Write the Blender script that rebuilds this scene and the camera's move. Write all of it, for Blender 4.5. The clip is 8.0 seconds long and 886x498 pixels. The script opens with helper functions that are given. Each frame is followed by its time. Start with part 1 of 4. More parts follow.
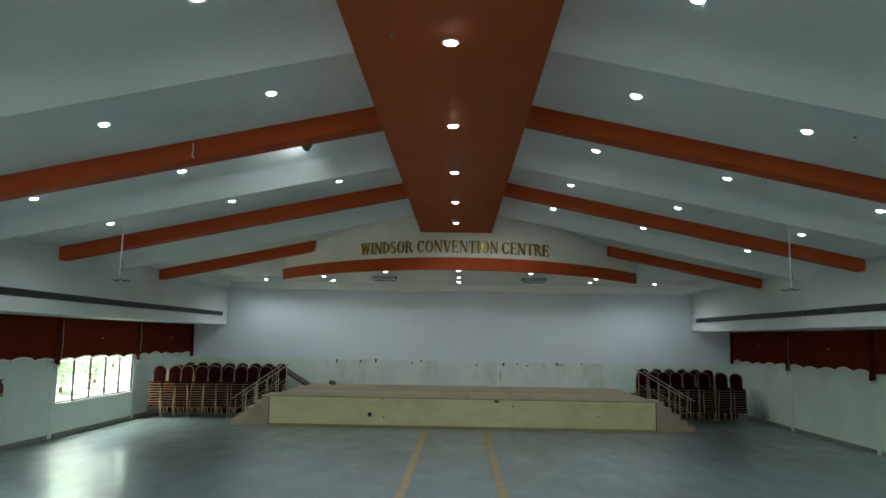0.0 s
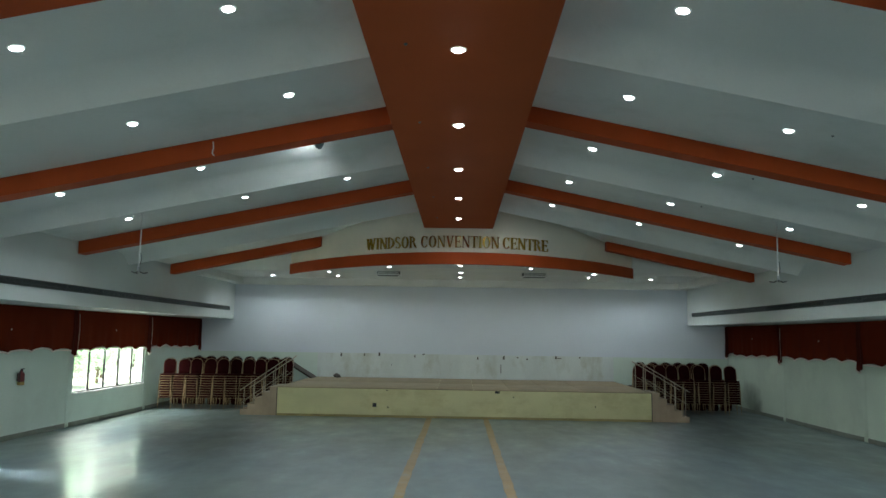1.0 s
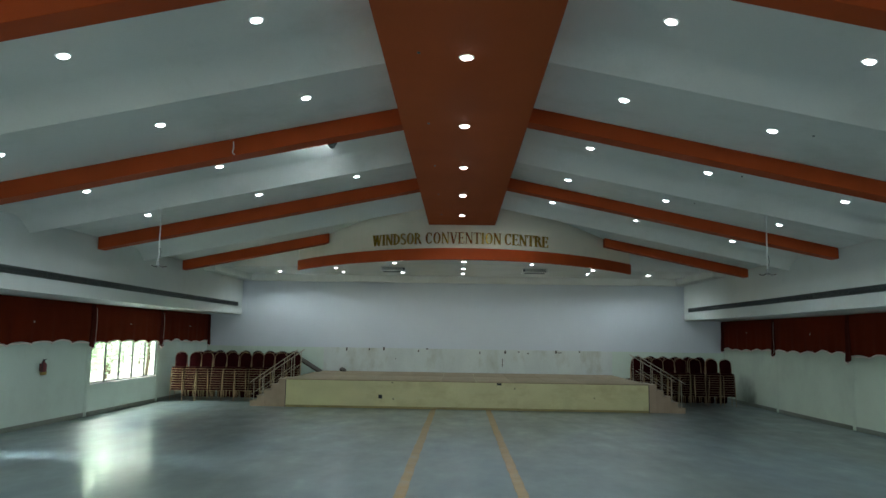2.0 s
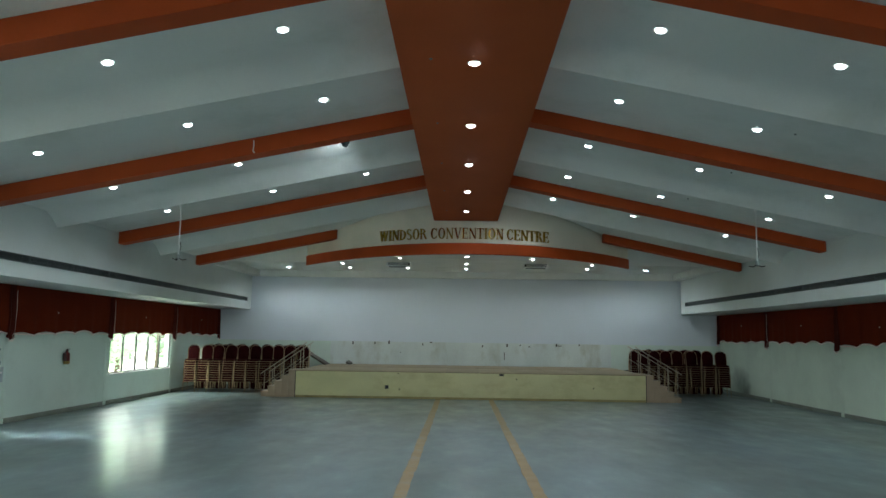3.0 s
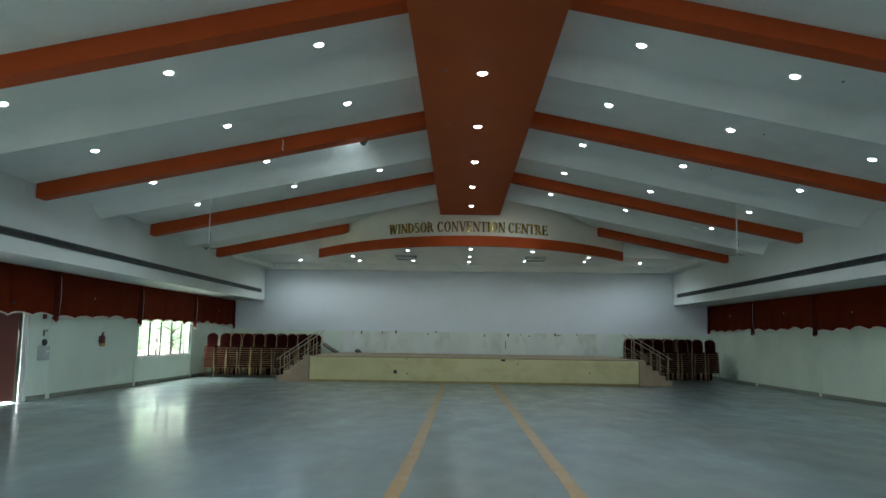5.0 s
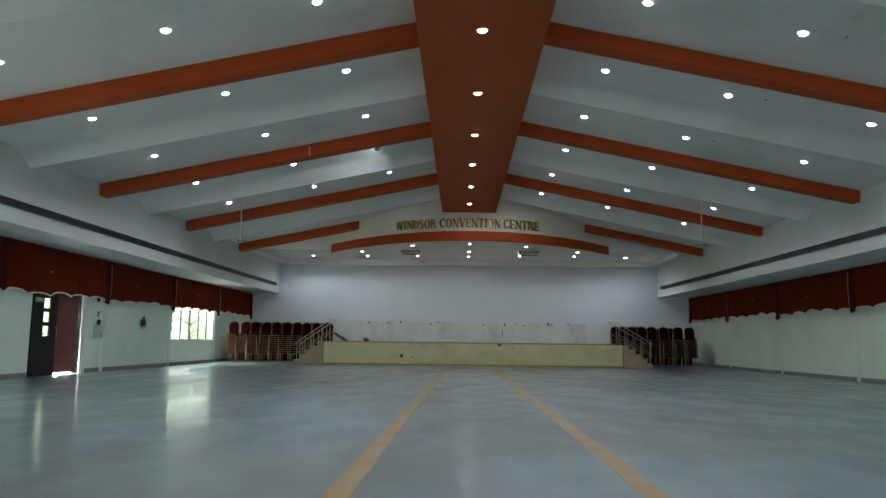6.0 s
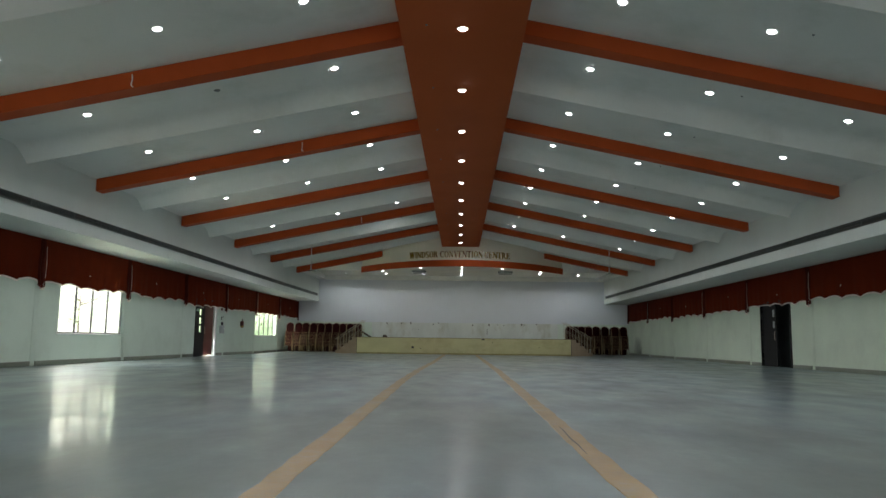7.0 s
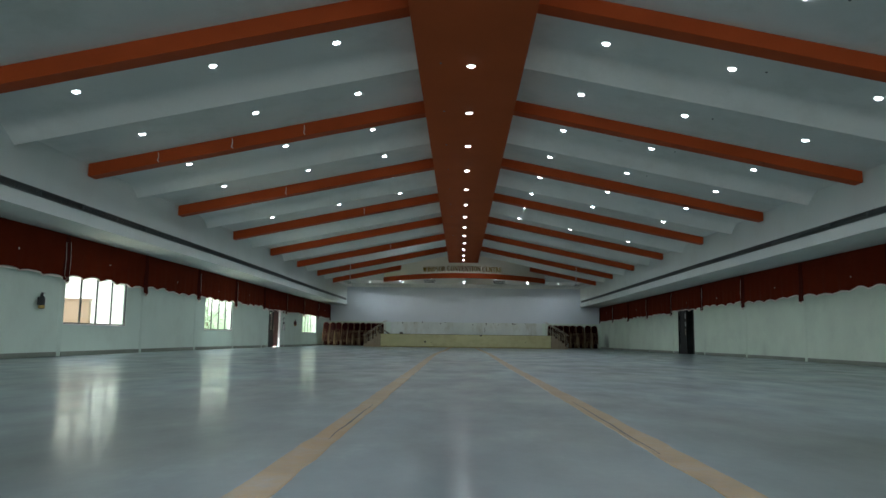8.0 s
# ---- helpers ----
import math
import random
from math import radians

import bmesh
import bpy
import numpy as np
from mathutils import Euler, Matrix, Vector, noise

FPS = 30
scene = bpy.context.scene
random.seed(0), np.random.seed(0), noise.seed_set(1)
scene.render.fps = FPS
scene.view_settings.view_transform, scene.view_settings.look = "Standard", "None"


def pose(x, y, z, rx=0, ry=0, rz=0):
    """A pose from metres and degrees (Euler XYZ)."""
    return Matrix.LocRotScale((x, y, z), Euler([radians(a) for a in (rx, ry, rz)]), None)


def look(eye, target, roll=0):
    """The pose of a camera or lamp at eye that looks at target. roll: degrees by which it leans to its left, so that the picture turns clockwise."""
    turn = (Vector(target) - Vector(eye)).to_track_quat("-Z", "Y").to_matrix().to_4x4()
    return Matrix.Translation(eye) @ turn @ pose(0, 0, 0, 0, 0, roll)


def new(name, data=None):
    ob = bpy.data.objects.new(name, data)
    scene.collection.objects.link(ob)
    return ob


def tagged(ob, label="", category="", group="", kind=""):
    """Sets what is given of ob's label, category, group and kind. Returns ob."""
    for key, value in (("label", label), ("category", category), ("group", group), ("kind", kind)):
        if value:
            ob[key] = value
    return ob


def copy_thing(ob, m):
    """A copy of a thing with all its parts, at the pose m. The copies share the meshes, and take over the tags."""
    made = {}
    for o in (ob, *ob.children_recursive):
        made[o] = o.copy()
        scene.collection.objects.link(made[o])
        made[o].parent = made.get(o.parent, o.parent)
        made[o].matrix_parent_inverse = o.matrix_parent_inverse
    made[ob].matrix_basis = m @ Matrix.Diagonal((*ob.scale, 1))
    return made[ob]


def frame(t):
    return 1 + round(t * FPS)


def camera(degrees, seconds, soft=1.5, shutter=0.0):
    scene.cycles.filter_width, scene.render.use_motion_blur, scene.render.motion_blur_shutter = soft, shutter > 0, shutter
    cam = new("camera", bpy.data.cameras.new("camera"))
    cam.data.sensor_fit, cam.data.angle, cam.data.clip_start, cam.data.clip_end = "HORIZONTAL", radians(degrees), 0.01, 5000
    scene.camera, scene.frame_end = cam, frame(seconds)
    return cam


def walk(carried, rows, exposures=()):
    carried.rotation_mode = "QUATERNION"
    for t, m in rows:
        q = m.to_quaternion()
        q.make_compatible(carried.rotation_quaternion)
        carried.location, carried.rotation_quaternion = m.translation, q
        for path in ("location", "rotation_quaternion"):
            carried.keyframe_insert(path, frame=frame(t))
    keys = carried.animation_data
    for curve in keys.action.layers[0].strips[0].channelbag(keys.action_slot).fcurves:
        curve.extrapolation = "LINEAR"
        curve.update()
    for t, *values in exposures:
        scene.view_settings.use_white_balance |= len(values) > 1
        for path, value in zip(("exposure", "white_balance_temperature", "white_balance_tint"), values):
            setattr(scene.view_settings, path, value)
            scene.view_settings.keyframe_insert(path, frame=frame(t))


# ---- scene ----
cam = camera(62.3, 8.0)
PATH = [
    (0, (0.042, -0.041, 2.941), (-0.005, 1.944, 3.179), 0.9),
    (0.5, (0.006, -0.396, 2.844), (-0.04, 1.589, 3.079), 0.9),
    (1, (-0.035, -0.771, 2.729), (-0.081, 1.215, 2.965), 0.9),
    (1.5, (-0.081, -1.149, 2.629), (-0.127, 0.836, 2.865), 0.9),
    (3, (-0.237, -2.42, 2.256), (-0.285, -0.434, 2.491), 0.8),
    (3.5, (-0.294, -2.885, 2.133), (-0.34, -0.899, 2.368), 0.8),
    (4, (-0.327, -3.376, 1.998), (-0.374, -1.39, 2.232), 0.8),
    (4.5, (-0.353, -3.849, 1.86), (-0.401, -1.864, 2.094), 0.8),
    (5.8, (-0.449, -5.448, 1.402), (-0.495, -3.462, 1.641), 0.8),
    (6, (-0.388, -6.817, 1.123), (-0.436, -4.833, 1.366), 0.70),
    (6.1, (-0.353, -7.996, 1.040), (-0.401, -6.012, 1.286), 0.66),
    (6.2, (-0.360, -8.930, 1.030), (-0.409, -6.946, 1.275), 0.67),
    (6.3, (-0.283, -10.189, 1.020), (-0.333, -8.205, 1.265), 0.68),
    (6.4, (-0.210, -11.062, 1.007), (-0.260, -9.078, 1.252), 0.66),
    (6.5, (-0.179, -11.950, 1.025), (-0.226, -9.965, 1.267), 0.64),
    (6.6, (-0.056, -13.654, 0.978), (-0.101, -11.669, 1.222), 0.59),
    (6.7, (-0.018, -14.797, 0.973), (-0.066, -12.812, 1.216), 0.66),
    (6.8, (-0.017, -16.550, 0.985), (-0.066, -14.565, 1.226), 0.70),
    (6.9, (-0.044, -17.792, 0.951), (-0.092, -15.808, 1.193), 0.67),
    (7, (-0.081, -19.033, 0.933), (-0.129, -17.048, 1.175), 0.71),
    (7.1, (-0.104, -20.826, 0.892), (-0.154, -18.842, 1.135), 0.74),
    (7.2, (-0.102, -22.051, 0.914), (-0.154, -20.066, 1.155), 0.72),
    (7.3, (-0.169, -23.665, 0.781), (-0.219, -21.680, 1.024), 0.76),
    (7.4, (-0.209, -24.651, 0.698), (-0.259, -22.666, 0.940), 0.78),
    (7.5, (-0.271, -25.434, 0.709), (-0.321, -23.449, 0.952), 0.68),
    (7.6, (-0.447, -26.523, 0.703), (-0.497, -24.538, 0.945), 0.78),
    (7.7, (-0.260, -27.166, 0.706), (-0.312, -25.181, 0.949), 0.84),
    (7.8, (-0.173, -28.210, 0.732), (-0.223, -26.226, 0.973), 0.78),
    (7.9, (-0.197, -29.035, 0.726), (-0.248, -27.050, 0.968), 0.82),
    (8, (-0.232, -30.085, 0.747), (-0.282, -28.100, 0.986), 0.75),
]
walk(cam, [(t, look(eye, aim, roll)) for t, eye, aim, roll in PATH], [(0.0, 1.81, 6420, 3), (1.5, 1.81, 6400, 4), (4.5, 1.82, 6250, 1), (6.0, 1.81, 6480, 12), (6.6, 1.76, 6520, 15), (7.0, 1.6, 7000, 12), (7.4, 1.46, 6540, 8), (8.0, 1.39, 6320, 7)])

# ---------------------------------------------------------------- world and sun
world = bpy.data.worlds.new("sky")
scene.world = world
world.use_nodes = True
wn = world.node_tree
sky = wn.nodes.new("ShaderNodeTexSky")
sky.sky_type = "NISHITA"
sky.sun_disc = False
sky.sun_elevation = radians(76)
sky.sun_rotation = radians(258)
wn.nodes["Background"].inputs[1].default_value = 0.14
wn.links.new(sky.outputs[0], wn.nodes["Background"].inputs[0])
sun = new("sun", bpy.data.lights.new("sun", "SUN"))
sun.data.energy, sun.data.angle, sun.data.color = 5.0, radians(0.5), (1.0, 0.95, 0.86)
sun.matrix_world = look((-17, -3.6, 70), (0, 0, 0))
LAMP, BEAM = 9.0, 14.5   # glow of a downlight's lens, power of its beam


# ---------------------------------------------------------------- plan, in metres
AX = -0.08                       # the hall's axis
WL, WR = -11.08, 11.22           # side walls
BL, BR = -9.63, 9.57             # faces of the bulkheads over the side aisles
Y0, Y1 = -56.0, 30.4             # rear wall, unseen and set far back to even its light, and stage-end wall
SOFFIT = 3.32                    # underside of the bulkheads
RIDGE, SLOPE = 6.86, 0.2         # ceiling height on the axis, fall per metre
BEAM0, BAY = 23.2, 5.915         # first orange beam, distance between beams
STRIP_Z, STRIP_W = 5.91, 1.02    # ridge panel
SOFF2 = 5.08                     # flat ceiling above the stage
ARC_Y, ARC_K = 20.8, 0.119       # bowed front above the stage: y = ARC_Y + ARC_K x^2
LIGHT_Y, LIGHT_D = 10.05, 2.957
SX0, SX1, SY0, SH = -6.13, 6.42, 24.2, 0.96   # stage


def lift(y):
    """Raises the floor and all that follows it towards the entrance, to fit the camera's view."""
    return 0.10 * max(0.0, min(1.0, (22.0 - y) / 22.0))


def ceil_z(x):
    # the right half is set higher and steeper to line up in the camera's view
    return RIDGE + 0.04 - 0.207 * (x - AX) if x > 0 else RIDGE - SLOPE * abs(x - AX)


# added area lamp for light assumed from far behind; its wide entrance is unseen
entrance = new("entrance_daylight", bpy.data.lights.new("entrance_daylight", "AREA"))
entrance.data.shape, entrance.data.size, entrance.data.size_y = "RECTANGLE", 15.8, 2.9
entrance.data.energy, entrance.data.color = 480, (0.86, 0.96, 1.0)
entrance.matrix_world = look((0, Y0 - 0.1, 1.6), (0, Y0 + 5, 1.9))
# area lamps added out of view above the three windows, for steep sky light
for y, power in ((22.7, 225), (2.77, 215), (-8.4, 50)):
    glow = new("window_daylight", bpy.data.lights.new("window_daylight", "AREA"))
    glow.data.shape, glow.data.size, glow.data.size_y = "RECTANGLE", 4.4, 1.3
    glow.data.energy, glow.data.color = power, (0.97, 1.0, 0.93)
    glow.matrix_world = look((WL - 1.1, y, 3.2), (WL + 3.0, y, 0.2), 0)


# area lamp added outside, out of view, for daylight through the ajar door's gap
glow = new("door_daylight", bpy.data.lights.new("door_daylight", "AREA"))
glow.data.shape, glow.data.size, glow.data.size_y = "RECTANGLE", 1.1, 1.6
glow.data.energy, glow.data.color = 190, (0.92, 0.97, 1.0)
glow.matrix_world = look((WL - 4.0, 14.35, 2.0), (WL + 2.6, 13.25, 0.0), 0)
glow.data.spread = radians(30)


# second added lamp, low outside, for the light under the raised leaf
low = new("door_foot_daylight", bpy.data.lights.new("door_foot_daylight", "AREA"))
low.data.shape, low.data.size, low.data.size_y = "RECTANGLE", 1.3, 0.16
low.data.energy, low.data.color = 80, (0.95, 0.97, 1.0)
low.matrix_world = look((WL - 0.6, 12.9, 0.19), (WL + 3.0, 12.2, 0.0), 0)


# ---------------------------------------------------------------- materials
def nodes_of(name):
    m = bpy.data.materials.new(name)
    m.use_nodes = True
    t = m.node_tree
    return m, t, t.nodes["Principled BSDF"], t.nodes, t.links


def paint(name, base, rough=0.6, var=0.12, scale=1.2, fine=40.0, bump=0.05, metal=0.0, dirt=None, dirt_amount=0.0,
          dirt_scale=0.7, stretch=(1, 1, 1), gloss=0.5, per_piece=0.0, stains=(), stain=(0.03, 0.035, 0.03)):
    """A surface with broad and fine variation, fine relief and, if asked, blotches of dirt."""
    m, t, p, n, l = nodes_of(name)
    co = n.new("ShaderNodeTexCoord")
    mp = n.new("ShaderNodeMapping")
    mp.inputs["Scale"].default_value = stretch
    l.new(co.outputs["Object"], mp.inputs[0])
    a = n.new("ShaderNodeTexNoise")
    a.inputs["Scale"].default_value, a.inputs["Detail"].default_value = scale, 5
    b = n.new("ShaderNodeTexNoise")
    b.inputs["Scale"].default_value, b.inputs["Detail"].default_value = fine, 3
    for q in (a, b):
        l.new(mp.outputs[0], q.inputs["Vector"])
    mix = n.new("ShaderNodeMix")
    mix.data_type = "FLOAT"
    mix.inputs[0].default_value = 0.3
    l.new(a.outputs["Fac"], mix.inputs[2])
    l.new(b.outputs["Fac"], mix.inputs[3])
    rng = n.new("ShaderNodeMapRange")
    rng.inputs["From Min"].default_value, rng.inputs["From Max"].default_value = 0.3, 0.7
    rng.inputs["To Min"].default_value, rng.inputs["To Max"].default_value = 1 - var, 1 + var
    l.new(mix.outputs[0], rng.inputs[0])
    col = n.new("ShaderNodeMix")
    col.data_type, col.blend_type = "RGBA", "MULTIPLY"
    col.inputs[0].default_value = 1.0
    col.inputs[6].default_value = (*base, 1)
    value = rng.outputs[0]
    if per_piece:
        info = n.new("ShaderNodeObjectInfo")
        r2 = n.new("ShaderNodeMapRange")
        r2.inputs["To Min"].default_value, r2.inputs["To Max"].default_value = 1 - per_piece, 1 + per_piece
        l.new(info.outputs["Random"], r2.inputs[0])
        mu = n.new("ShaderNodeMath")
        mu.operation = "MULTIPLY"
        l.new(value, mu.inputs[0])
        l.new(r2.outputs[0], mu.inputs[1])
        value = mu.outputs[0]
    l.new(value, col.inputs[7])
    out = col.outputs[2]
    if dirt:
        d = n.new("ShaderNodeTexNoise")
        d.inputs["Scale"].default_value, d.inputs["Detail"].default_value = dirt_scale, 8
        d.inputs["Roughness"].default_value = 0.65
        l.new(mp.outputs[0], d.inputs["Vector"])
        dr = n.new("ShaderNodeMapRange")
        dr.inputs["From Min"].default_value, dr.inputs["From Max"].default_value = 0.5, 0.72
        dr.inputs["To Max"].default_value = dirt_amount
        l.new(d.outputs["Fac"], dr.inputs[0])
        dm = n.new("ShaderNodeMix")
        dm.data_type = "RGBA"
        dm.inputs[7].default_value = (*dirt, 1)
        l.new(dr.outputs[0], dm.inputs[0])
        l.new(out, dm.inputs[6])
        out = dm.outputs[2]
    for centre, radius, depth in stains:
        shift = n.new("ShaderNodeVectorMath")
        shift.operation = "DISTANCE"
        shift.inputs[1].default_value = centre
        l.new(co.outputs["Object"], shift.inputs[0])
        edge = n.new("ShaderNodeMath")
        edge.operation = "MULTIPLY_ADD"
        edge.inputs[1].default_value = 1.3 * radius
        l.new(a.outputs["Fac"], edge.inputs[0])
        l.new(shift.outputs["Value"], edge.inputs[2])
        sr = n.new("ShaderNodeMapRange")
        sr.inputs["From Min"].default_value, sr.inputs["From Max"].default_value = 0.9 * radius, 1.7 * radius
        sr.inputs["To Min"].default_value, sr.inputs["To Max"].default_value = depth, 0.0
        l.new(edge.outputs[0], sr.inputs[0])
        sm = n.new("ShaderNodeMix")
        sm.data_type = "RGBA"
        sm.inputs[7].default_value = (*stain, 1)
        l.new(sr.outputs[0], sm.inputs[0])
        l.new(out, sm.inputs[6])
        out = sm.outputs[2]
    l.new(out, p.inputs["Base Color"])
    rr = n.new("ShaderNodeMapRange")
    rr.inputs["To Min"].default_value, rr.inputs["To Max"].default_value = max(0.02, rough - 0.12), min(1, rough + 0.12)
    l.new(b.outputs["Fac"], rr.inputs[0])
    l.new(rr.outputs[0], p.inputs["Roughness"])
    p.inputs["Metallic"].default_value = metal
    p.inputs["Specular IOR Level"].default_value = gloss
    if bump:
        bp = n.new("ShaderNodeBump")
        bp.inputs["Strength"].default_value, bp.inputs["Distance"].default_value = bump, 0.01
        l.new(mix.outputs[0], bp.inputs["Height"])
        l.new(bp.outputs[0], p.inputs["Normal"])
    return m


def floor_material():
    """Worn, polished grey cement: broad patches, streaks and an uneven shine."""
    m, t, p, n, l = nodes_of("polished_cement")
    co = n.new("ShaderNodeTexCoord")

    def noise_at(scale, detail, stretch=(1, 1, 1), rough=0.6):
        mp = n.new("ShaderNodeMapping")
        mp.inputs["Scale"].default_value = stretch
        l.new(co.outputs["Object"], mp.inputs[0])
        q = n.new("ShaderNodeTexNoise")
        q.inputs["Scale"].default_value, q.inputs["Detail"].default_value, q.inputs["Roughness"].default_value = scale, detail, rough
        l.new(mp.outputs[0], q.inputs["Vector"])
        return q.outputs["Fac"]
    broad, mid, fine = noise_at(0.3, 5, (1, 0.4, 1), 0.5), noise_at(0.8, 6, (1.2, 0.55, 1), 0.55), noise_at(25, 4)
    ramp = n.new("ShaderNodeValToRGB")
    ramp.color_ramp.elements[0].position, ramp.color_ramp.elements[0].color = 0.36, (0.131, 0.166, 0.160, 1)
    ramp.color_ramp.elements[1].position, ramp.color_ramp.elements[1].color = 0.62, (0.180, 0.241, 0.270, 1)
    l.new(broad, ramp.inputs[0])
    r2 = n.new("ShaderNodeValToRGB")
    r2.color_ramp.elements[0].position, r2.color_ramp.elements[0].color = 0.32, (0.89, 0.87, 0.82, 1)
    r2.color_ramp.elements[1].position, r2.color_ramp.elements[1].color = 0.68, (1.11, 1.10, 1.10, 1)
    l.new(mid, r2.inputs[0])
    mx = n.new("ShaderNodeMix")
    mx.data_type, mx.blend_type = "RGBA", "MULTIPLY"
    mx.inputs[0].default_value = 1
    l.new(ramp.outputs[0], mx.inputs[6])
    l.new(r2.outputs[0], mx.inputs[7])
    # pale scuffs and dull smears drawn across the hall, and fine grit
    scuff = noise_at(1.3, 8, (1.2, 0.6, 1), 0.62)
    r3 = n.new("ShaderNodeValToRGB")
    r3.color_ramp.elements[0].position, r3.color_ramp.elements[0].color = 0.36, (0.88, 0.885, 0.885, 1)
    r3.color_ramp.elements[1].position, r3.color_ramp.elements[1].color = 0.62, (1.0, 1.0, 1.0, 1)
    e3 = r3.color_ramp.elements.new(0.74)
    e3.color = (1.32, 1.30, 1.27, 1)
    l.new(scuff, r3.inputs[0])
    m3 = n.new("ShaderNodeMix")
    m3.data_type, m3.blend_type = "RGBA", "MULTIPLY"
    m3.inputs[0].default_value = 1
    l.new(mx.outputs[2], m3.inputs[6])
    l.new(r3.outputs[0], m3.inputs[7])
    l.new(m3.outputs[2], p.inputs["Base Color"])
    rr = n.new("ShaderNodeMapRange")
    rr.inputs["From Min"].default_value, rr.inputs["From Max"].default_value = 0.3, 0.7
    rr.inputs["To Min"].default_value, rr.inputs["To Max"].default_value = 0.30, 0.42
    l.new(mid, rr.inputs[0])
    l.new(rr.outputs[0], p.inputs["Roughness"])
    p.inputs["Specular IOR Level"].default_value = 0.5
    wave = noise_at(1.8, 2, (1.0, 1.4, 1), 0.5)
    b1 = n.new("ShaderNodeBump")
    b1.inputs["Strength"].default_value, b1.inputs["Distance"].default_value = 0.28, 0.01
    l.new(wave, b1.inputs["Height"])
    b2 = n.new("ShaderNodeBump")
    b2.inputs["Strength"].default_value, b2.inputs["Distance"].default_value = 0.04, 0.004
    l.new(fine, b2.inputs["Height"])
    ripple = n.new("ShaderNodeBump")
    ripple.inputs["Strength"].default_value, ripple.inputs["Distance"].default_value = 0.5, 0.004
    l.new(noise_at(4.0, 4, (0.35, 1.6, 1), 0.6), ripple.inputs["Height"])
    l.new(b1.outputs[0], ripple.inputs["Normal"])
    l.new(ripple.outputs[0], b2.inputs["Normal"])
    l.new(b2.outputs[0], p.inputs["Normal"])
    l.new(b2.outputs[0], p.inputs["Coat Normal"])
    cr = n.new("ShaderNodeMapRange")
    cr.inputs["From Min"].default_value, cr.inputs["From Max"].default_value = 0.3, 0.7
    cr.inputs["To Min"].default_value, cr.inputs["To Max"].default_value = 0.06, 0.2
    l.new(scuff, cr.inputs[0])
    l.new(cr.outputs[0], p.inputs["Coat Roughness"])
    cw = n.new("ShaderNodeMapRange")
    cw.inputs["From Min"].default_value, cw.inputs["From Max"].default_value = 0.35, 0.65
    cw.inputs["To Min"].default_value, cw.inputs["To Max"].default_value = 0.5, 0.28
    l.new(scuff, cw.inputs[0])
    l.new(cw.outputs[0], p.inputs["Coat Weight"])
    return m


def lamp_material(name, colour, strength):
    m, t, p, n, l = nodes_of(name)
    p.inputs["Base Color"].default_value = (0.8, 0.8, 0.8, 1)
    p.inputs["Emission Color"].default_value = (*colour, 1)
    p.inputs["Emission Strength"].default_value = strength
    return m


def glass_material():
    m, t, p, n, l = nodes_of("window_glass")
    clear = n.new("ShaderNodeBsdfTransparent")
    clear.inputs["Color"].default_value = (0.94, 0.97, 0.95, 1)
    shine = n.new("ShaderNodeBsdfGlossy")
    shine.inputs["Roughness"].default_value = 0.03
    mix = n.new("ShaderNodeMixShader")
    mix.inputs[0].default_value = 0.05
    l.new(clear.outputs[0], mix.inputs[1])
    l.new(shine.outputs[0], mix.inputs[2])
    l.new(mix.outputs[0], n["Material Output"].inputs["Surface"])
    n.remove(p)
    return m


M_FLOOR = floor_material()
M_WHITE = paint("white_ceiling_paint", (0.80, 0.815, 0.79), 0.75, 0.04, 0.5, 30, 0.04, dirt=(0.5, 0.53, 0.47), dirt_amount=0.4, dirt_scale=0.6)
M_WHITER = paint("white_ceiling_paint_smudged", (0.80, 0.815, 0.79), 0.75, 0.04, 0.5, 30, 0.04, dirt=(0.5, 0.53, 0.47), dirt_amount=0.4, dirt_scale=0.6,
                 stains=[((4.0, -10.75, 6.06), 0.13, 0.3), ((4.07, -11.0, 6.04), 0.1, 0.35), ((5.3, 3.4, 5.79), 0.1, 0.2), ((7.6, 6.2, 5.31), 0.12, 0.2)], stain=(0.3, 0.3, 0.27))
M_GABLE = paint("warm_white_gable_paint", (0.86, 0.80, 0.69), 0.7, 0.05, 0.5, 30, 0.04, dirt=(0.55, 0.52, 0.42), dirt_amount=0.25, dirt_scale=0.6)
M_BULK = paint("white_wall_paint", (0.72, 0.77, 0.75), 0.7, 0.05, 0.6, 30, 0.04, dirt=(0.55, 0.57, 0.5), dirt_amount=0.2, dirt_scale=0.5)
M_GREEN = paint("pale_green_wall_paint", (0.62, 0.72, 0.64), 0.6, 0.07, 0.5, 35, 0.06, dirt=(0.44, 0.5, 0.42), dirt_amount=0.35, dirt_scale=0.8)
M_GREENR = paint("pale_green_wall_paint_stained", (0.635, 0.725, 0.605), 0.6, 0.07, 0.9, 35, 0.06, dirt=(0.44, 0.5, 0.42), dirt_amount=0.35, dirt_scale=0.8,
                 stains=[((11.22, 28.2, 0.35), 0.95, 0.55), ((11.22, 27.6, 0.05), 0.6, 0.5), ((11.22, -2.0, 0.35), 0.5, 0.15)])
M_BACK = paint("cool_white_wall_paint", (0.67, 0.72, 0.775), 0.7, 0.04, 0.5, 30, 0.04)
M_DADO = paint("patched_plaster", (0.66, 0.71, 0.69), 0.75, 0.1, 1.3, 25, 0.12, dirt=(0.36, 0.35, 0.24), dirt_amount=0.65, dirt_scale=1.1, stretch=(1, 1, 0.5))
M_ORANGE = paint("burnt_orange_paint", (0.44, 0.071, 0.015), 0.65, 0.1, 1.5, 40, 0.05, gloss=0.2)
M_STRIP = paint("brick_red_paint", (0.46, 0.103, 0.037), 0.88, 0.07, 0.8, 40, 0.04, gloss=0.05)
